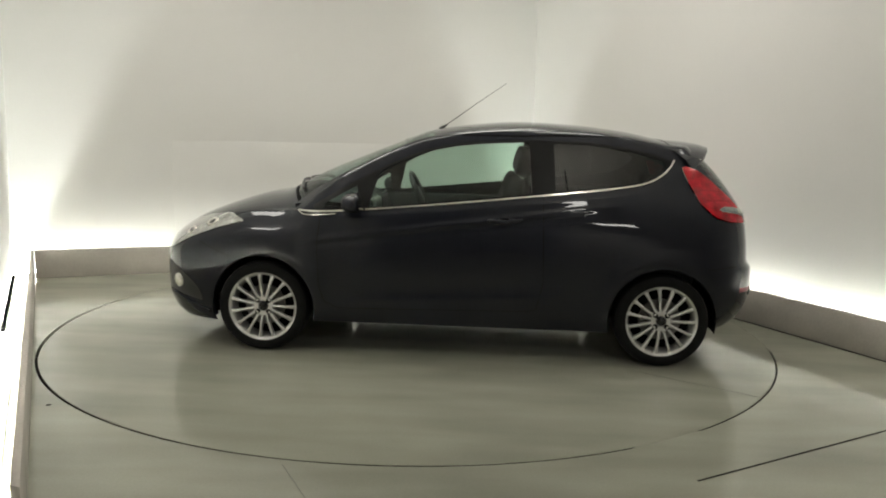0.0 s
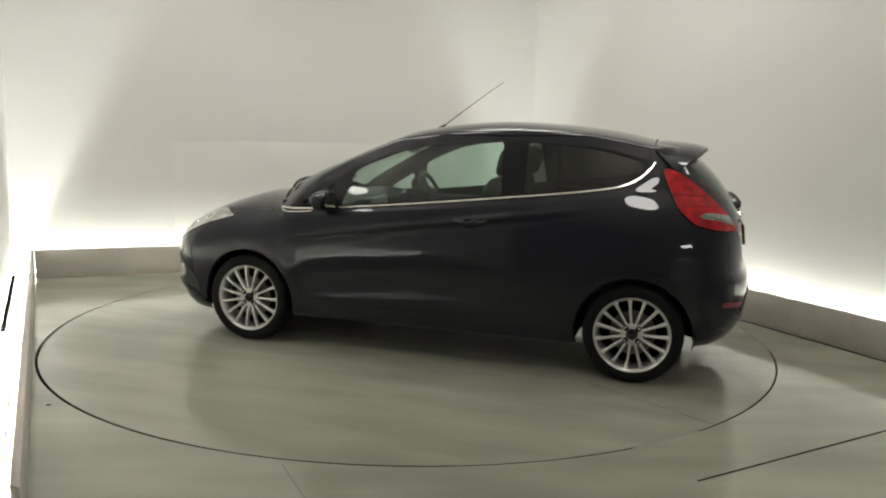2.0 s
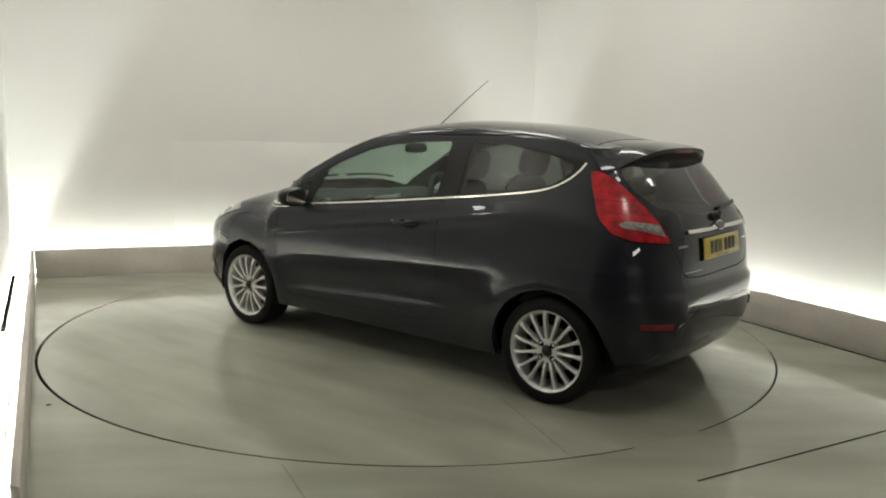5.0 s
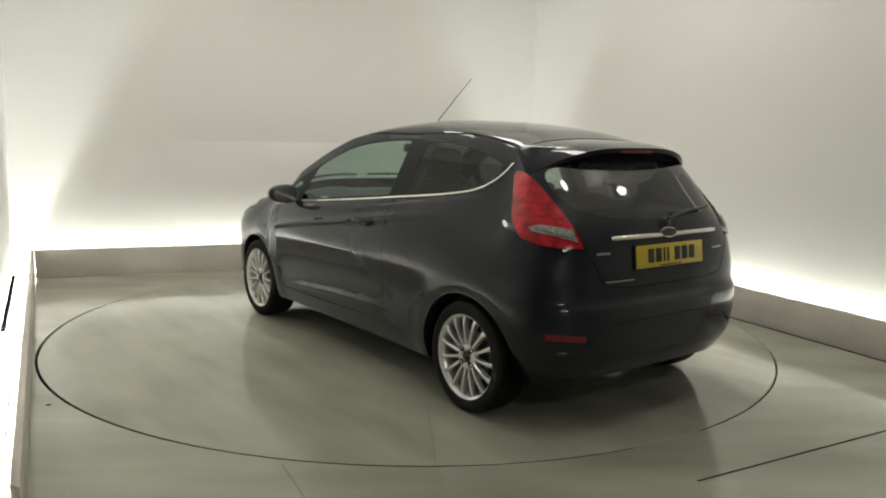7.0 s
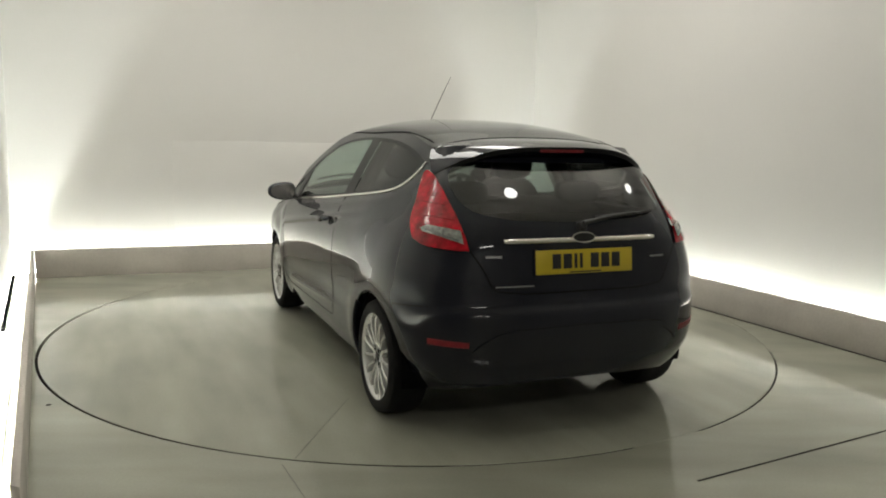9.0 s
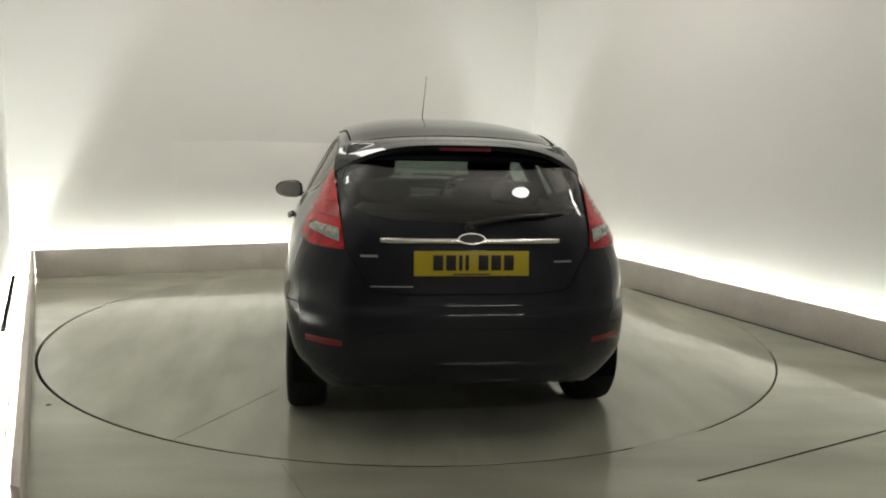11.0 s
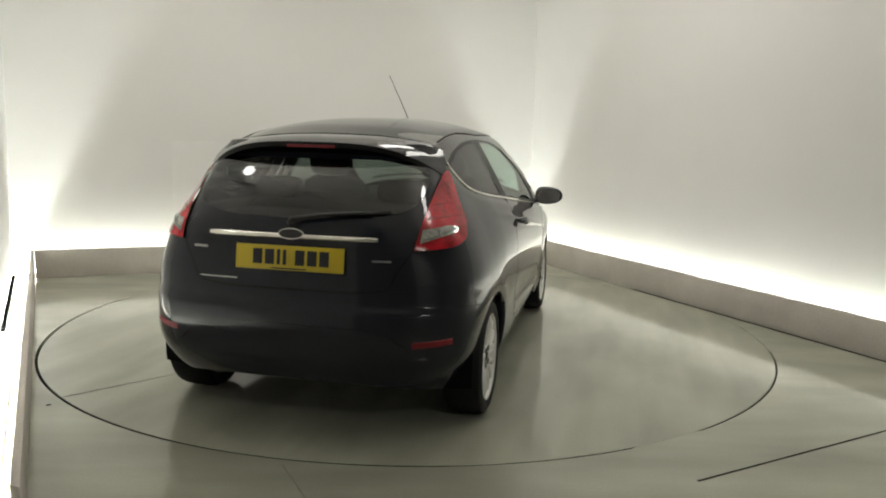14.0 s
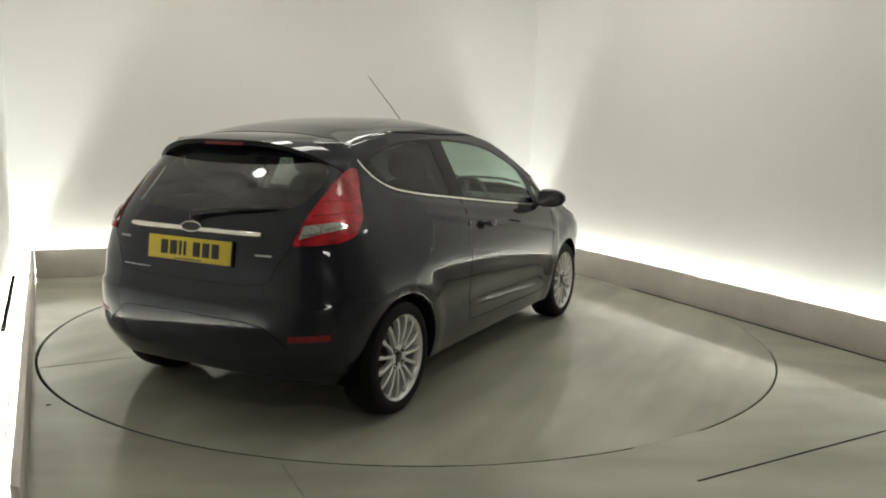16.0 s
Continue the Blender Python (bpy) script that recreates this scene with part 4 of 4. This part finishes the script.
    for ax in (AXLE, -AXLE):
        tube(bm, [(ax, -0.66, HUB_Z - 0.03), (ax, 0.66, HUB_Z - 0.03)], 0.035, 10)
    part("underbody", bm, GAP, car, "dark underbody")
    bm = bmesh.new()
    tube(bm, [(-1.35, -0.42, 0.27), (-1.50, -0.42, 0.29), (-1.60, -0.42, 0.29)], [0.03, 0.028, 0.026], 12)
    part("exhaust", bm, DISC_STEEL, car, "short steel exhaust pipe")


def mirror(car, skin, s):
    m = new("door_mirror")
    m.parent = car
    tagged(m, "dark door mirror on a black foot")
    # rounded shell, longer across than along
    bm = bmesh.new()
    bmesh.ops.create_uvsphere(bm, u_segments=24, v_segments=14, radius=1.0)
    for v in bm.verts:
        x, y, z = v.co
        e = lambda t, p: math.copysign(abs(t) ** p, t)
        fx = 0.085 if x > 0 else 0.035
        v.co = Vector((0.642 + e(x, 0.8) * fx, s * (0.912 + e(y, 0.75) * 0.098), 0.966 + e(z, 0.8) * (0.062 - 0.012 * y)))
    part("housing", bm, PAINT, m)
    bm = bmesh.new()
    ring = []
    for k in range(28):
        a = 2 * math.pi * k / 28
        y, z = math.copysign(abs(math.cos(a)) ** 0.75, math.cos(a)), math.copysign(abs(math.sin(a)) ** 0.75, math.sin(a))
        ring.append(bm.verts.new((0.6045 - 0.002, s * (0.912 + 0.082 * y), 0.966 + z * (0.050 - 0.010 * y))))
    bm.faces.new(ring)
    part("mirror_glass", bm, CHROME, m, "silver mirror glass")
    bm = bmesh.new()
    h, n = on_side(skin, 0.665, 0.925, s, -0.01)
    tube(bm, [h, h + Vector((0, s * 0.05, 0.012)), Vector((0.65, s * 0.90, 0.936))], [0.03, 0.026, 0.03], 12, flat=0.7)
    part("mirror_foot", bm, BLACK, m, "black mirror foot")


def spoiler(car):
    n = 32
    top, under, face = [], [], []
    for k in range(n + 1):
        s = -1 + 2 * k / n
        a = abs(s)
        e, zc = edge_z(-1.29), crown_z(-1.29)
        p0 = Vector((-1.29 - 0.02 * a**4, 0.572 * s, e + (zc - e) * (1 - a**2.3) + 0.002 - 0.02 * a**8))
        te = Vector((-1.592 + 0.170 * a**3.4, 0.606 * s, 1.350 - 0.144 * a**3.4))
        mid = p0.lerp(te, 0.5) + Vector((0, 0.012 * s * a, 0.010))
        q3 = p0.lerp(te, 0.8) + Vector((0, 0.008 * s * a, 0.009))
        lip = te + Vector((0.005, 0, -0.024))
        ins = Vector((-1.47 + 0.08 * a**4, 0.575 * s, 1.276 - 0.095 * a**4))
        top.append([p0 + Vector((0.0, 0, -0.004)), p0, mid, q3, te])
        face.append([te, lip])
        under.append([lip, lip.lerp(ins, 0.5) + Vector((0, 0, 0.004)), ins])
    for name, rows_, mat, label in (("spoiler", top, PAINT, ""), ("spoiler_edge", face, FRAME_BLACK, "black spoiler lip"), ("spoiler_underside", under, GLOSS_BLACK, "gloss black spoiler underside")):
        bm = bmesh.new()
        vs = [[bm.verts.new(p) for p in r] for r in rows_]
        for a, b in zip(vs, vs[1:]):
            for k in range(len(a) - 1):
                bm.faces.new((a[k], b[k], b[k + 1], a[k + 1]))
        part(name, bm, mat, car, label)
    bm = bmesh.new()
    plate_on(bm, Vector((-1.5885, 0, 1.330)), Vector((0, -1, 0)), Vector((-0.1, 0, 1)).normalized(), 0.24, 0.013, 0.006, 0.002)
    part("brake_lamp", bm, DULL_RED, car, "slim red high-level brake lamp")
    # gap between roof and tailgate
    bm = bmesh.new()
    tube(bm, [r[1] + Vector((0.004, 0, 0.0)) for r in top], 0.003, 6)
    part("roof_gap", bm, GAP, car)


def cabin_parts(car):
    def cushion(bm, c, size, m=None, p=0.55):
        r = bmesh.ops.create_uvsphere(bm, u_segments=20, v_segments=12, radius=1.0)
        mm = m or Matrix.Identity(3)
        for v in r["verts"]:
            q = Vector([math.copysign(abs(t) ** p, t) * h / 2 for t, h in zip(v.co, size)])
            v.co = mm @ q + Vector(c)

    lean = Matrix.Rotation(radians(-14), 3, "Y")
    for s in (1, -1):
        seat = new("front_seat")
        seat.parent = car
        tagged(seat, "dark fabric front seat")
        bm = bmesh.new()
        cushion(bm, (0.05, s * 0.36, 0.52), (0.52, 0.50, 0.16))
        part("seat_base", bm, FABRIC, seat)
        bm = bmesh.new()
        cushion(bm, (-0.27, s * 0.36, 0.82), (0.16, 0.47, 0.62), lean)
        part("backrest", bm, FABRIC, seat)
        bm = bmesh.new()
        cushion(bm, (-0.39, s * 0.36, 1.215), (0.12, 0.27, 0.19), lean)
        part("headrest", bm, FABRIC, seat)
        for d in (-0.06, 0.06):
            bm = bmesh.new()
            tube(bm, [(-0.345, s * 0.36 + d, 1.05), (-0.385, s * 0.36 + d, 1.18)], 0.007, 8)
            part("headrest_post", bm, CHROME, seat)
        # door lining
        bm = bmesh.new()
        box(bm, (0.2, s * 0.70, 0.65), (1.35, 0.05, 0.52), 0.02)
        part("door_lining", bm, TRIM, car)
        bm = bmesh.new()
        box(bm, (-0.98, s * 0.66, 0.75), (0.95, 0.06, 0.54), 0.03)
        part("side_lining", bm, TRIM, car)
        # inner pillars
        bm = bmesh.new()
        tube(bm, [(-0.50, s * 0.69, 1.0), (-0.50, s * 0.505, 1.36)], 0.04, 8)
        part("pillar_trim", bm, TRIM, car)
    bm = bmesh.new()
    cushion(bm, (-0.80, 0, 0.52), (0.5, 1.16, 0.18))
    cushion(bm, (-1.10, 0, 0.80), (0.16, 1.16, 0.58), Matrix.Rotation(radians(-20), 3, "Y"))
    part("rear_bench", bm, FABRIC, car, "dark fabric rear bench")
    for y in (-0.34, 0.34):
        bm = bmesh.new()
        cushion(bm, (-1.20, y, 1.10), (0.10, 0.26, 0.12))
        part("rear_headrest", bm, FABRIC, car)
    bm = bmesh.new()
    box(bm, (-1.46, 0, 0.985), (0.44, 1.04, 0.02), 0.008)
    part("parcel_shelf", bm, TRIM, car, "dark parcel shelf")
    # dashboard
    bm = bmesh.new()
    prof = [(1.08, 0.93), (0.92, 0.955), (0.76, 0.945), (0.66, 0.90), (0.64, 0.80), (0.70, 0.60), (0.98, 0.55)]
    rows = []
    for k in range(13):
        y = 0.68 - 1.36 * k / 12
        bulge = 0.03 * math.exp(-((y - 0.36) / 0.16) ** 2) + 0.015 * math.exp(-(y / 0.14) ** 2)
        rows.append([bm.verts.new((x, y, z + (bulge if z > 0.85 else 0))) for x, z in prof])
    for a, b in zip(rows, rows[1:]):
        for k in range(len(prof) - 1):
            bm.faces.new((a[k], a[k + 1], b[k + 1], b[k]))
    part("dashboard", bm, TRIM, car, "dark dashboard")
    bm = bmesh.new()
    box(bm, (0.655, 0.0, 0.83), (0.05, 0.26, 0.2), 0.02)
    part("centre_console", bm, SILVER_TRIM, car, "silver centre console")
    for y in (0.16, -0.14, -0.58, 0.58):
        bm = bmesh.new()
        box(bm, (0.69, y, 0.915), (0.06, 0.05, 0.012), 0.004, Matrix.Rotation(radians(35), 3, "Y"))
        part("air_vent", bm, SILVER_TRIM, car, "silver rimmed air vent")
    # steering wheel, right-hand drive
    sw = new("steering_wheel")
    sw.parent = car
    sw.matrix_local = Matrix.Translation((0.37, -0.36, 0.925)) @ Matrix.Rotation(radians(-66), 4, "Y")
    bm = bmesh.new()
    lathe(bm, [(0.18 + 0.016 * math.cos(a), 0.016 * math.sin(a)) for a in [2 * math.pi * k / 8 for k in range(8)]], 40, "z", closed=True)
    part("rim", bm, BLACK, sw)
    bm = bmesh.new()
    cushion(bm, (0, 0, -0.01), (0.15, 0.16, 0.05))
    for a in (0, 180, 90):
        box(bm, (0.11 * math.cos(radians(a)), 0.11 * math.sin(radians(a)), -0.008), (0.13, 0.035, 0.02), 0.006, Matrix.Rotation(radians(a), 3, "Z"))
    part("hub", bm, TRIM, sw)
    bm = bmesh.new()
    cushion(bm, (0.38, 0, 1.285), (0.03, 0.23, 0.065))
    tube(bm, [(0.40, 0, 1.29), (0.44, 0, 1.345)], 0.012, 8)
    part("cabin_mirror", bm, BLACK, car, "black cabin mirror")
    bm = bmesh.new()
    rows = []
    for k in range(15):
        x = 0.16 - 1.36 * k / 14
        rows.append([bm.verts.new((x, 0.52 * y, crown_z(x) - 0.035 - 0.05 * abs(y) ** 2.3)) for y in [1 - 2 * j / 8 for j in range(9)]])
    for a, b in zip(rows, rows[1:]):
        for k in range(8):
            bm.faces.new((a[k], a[k + 1], b[k + 1], b[k]))
    part("headlining", bm, PALE_TRIM, car, "pale headlining")


def wheels(car):
    first = None
    for x in (AXLE, -AXLE):
        for s in (1, -1):
            w = new("wheel")
            w.parent = car
            w.location = (x, s * 0.735, HUB_Z)
            w.rotation_euler = (0, 0, 0 if s > 0 else math.pi)
            if first:
                for ob in first:
                    c = ob.copy()
                    scene.collection.objects.link(c)
                    c.parent = w
                continue
            tagged(w, "silver multi-spoke alloy wheel")
            first = []
            bm = bmesh.new()
            lathe(bm, [(0.212, -0.085), (0.235, -0.098), (0.262, -0.098), (0.279, -0.086), (WHEEL_R - 0.002, -0.066), (WHEEL_R, -0.03), (WHEEL_R, 0.03), (WHEEL_R - 0.002, 0.066), (0.279, 0.086), (0.262, 0.097), (0.240, 0.099), (0.220, 0.094), (0.214, 0.086)], 72)
            first.append(part("tyre", bm, RUBBER, w, "black rubber tyre"))
            bm = bmesh.new()
            lathe(bm, [(0.196, -0.09), (0.190, -0.02), (0.193, 0.05), (0.203, 0.078), (0.212, 0.088), (0.219, 0.092), (0.221, 0.088), (0.215, 0.080), (0.210, 0.06)], 72)
            n = 15
            for k in range(n):
                a = 2 * math.pi * (k + 0.5) / n
                m = Matrix.Rotation(-a, 3, "Y")
                prof = [(0.048, 0.073, 0.0115), (0.09, 0.083, 0.0080), (0.15, 0.088, 0.0078), (0.186, 0.086, 0.0098), (0.208, 0.080, 0.016)]
                rows = []
                for r, h, hw in prof:
                    rows.append([bm.verts.new(m @ Vector(q)) for q in ((r, h - 0.03, -hw), (r, h - 0.004, -hw), (r, h, -hw * 0.55), (r, h, hw * 0.55), (r, h - 0.004, hw), (r, h - 0.03, hw))])
                for a_, b_ in zip(rows, rows[1:]):
                    for j in range(5):
                        bm.faces.new((a_[j], a_[j + 1], b_[j + 1], b_[j]))
            lathe(bm, [(0.066, 0.05), (0.064, 0.074), (0.060, 0.079), (0.034, 0.077), (0.030, 0.070)], 40)
            first.append(part("rim", bm, ALLOY, w, "silver fifteen-spoke rim"))
            bm = bmesh.new()
            lathe(bm, [(0.001, 0.083), (0.020, 0.082), (0.027, 0.079), (0.030, 0.070)], 28)
            first.append(part("hub_cap", bm, GLOSS_BLACK, w, "dark hub cap"))
            for k in range(4):
                a = math.pi / 4 + k * math.pi / 2
                bm = bmesh.new()
                lathe(bm, [(0.001, 0.078), (0.012, 0.0785), (0.0160, 0.081), (0.0160, 0.07)], 12, c=(0.050 * math.cos(a), 0, 0.050 * math.sin(a)))
                first.append(part("wheel_nut", bm, GAP, w))
            bm = bmesh.new()
            lathe(bm, [(0.06, 0.025), (0.128, 0.025), (0.130, 0.010), (0.06, 0.010)], 48)
            lathe(bm, [(0.001, 0.045), (0.062, 0.045), (0.068, 0.02)], 32)
            first.append(part("brake_disc", bm, DISC_STEEL, w, "grey brake disc"))
            bm = bmesh.new()
            lathe(bm, [(0.001, -0.02), (0.193, -0.02)], 48)
            first.append(part("wheel_back", bm, GAP, w))


def motions():
    A, B, C, D = 0.00136514, -0.04117999, -6.77199335, 174.07857848
    off = Vector((-0.366, -0.009, 0))
    rows_car, rows_deck = [], []
    for k in range(33):
        t = k * 0.5
        a = ((A * t + B) * t + C) * t + D
        m = pose(0, 0, 0, 0, 0, a)
        rows_car.append((t, m @ Matrix.Translation(off)))
        rows_deck.append((t, m))
    walk(hatchback, rows_car)
    walk(table, rows_deck)


build_studio()
table = build_turntable()
hatchback = build_car()
motions()
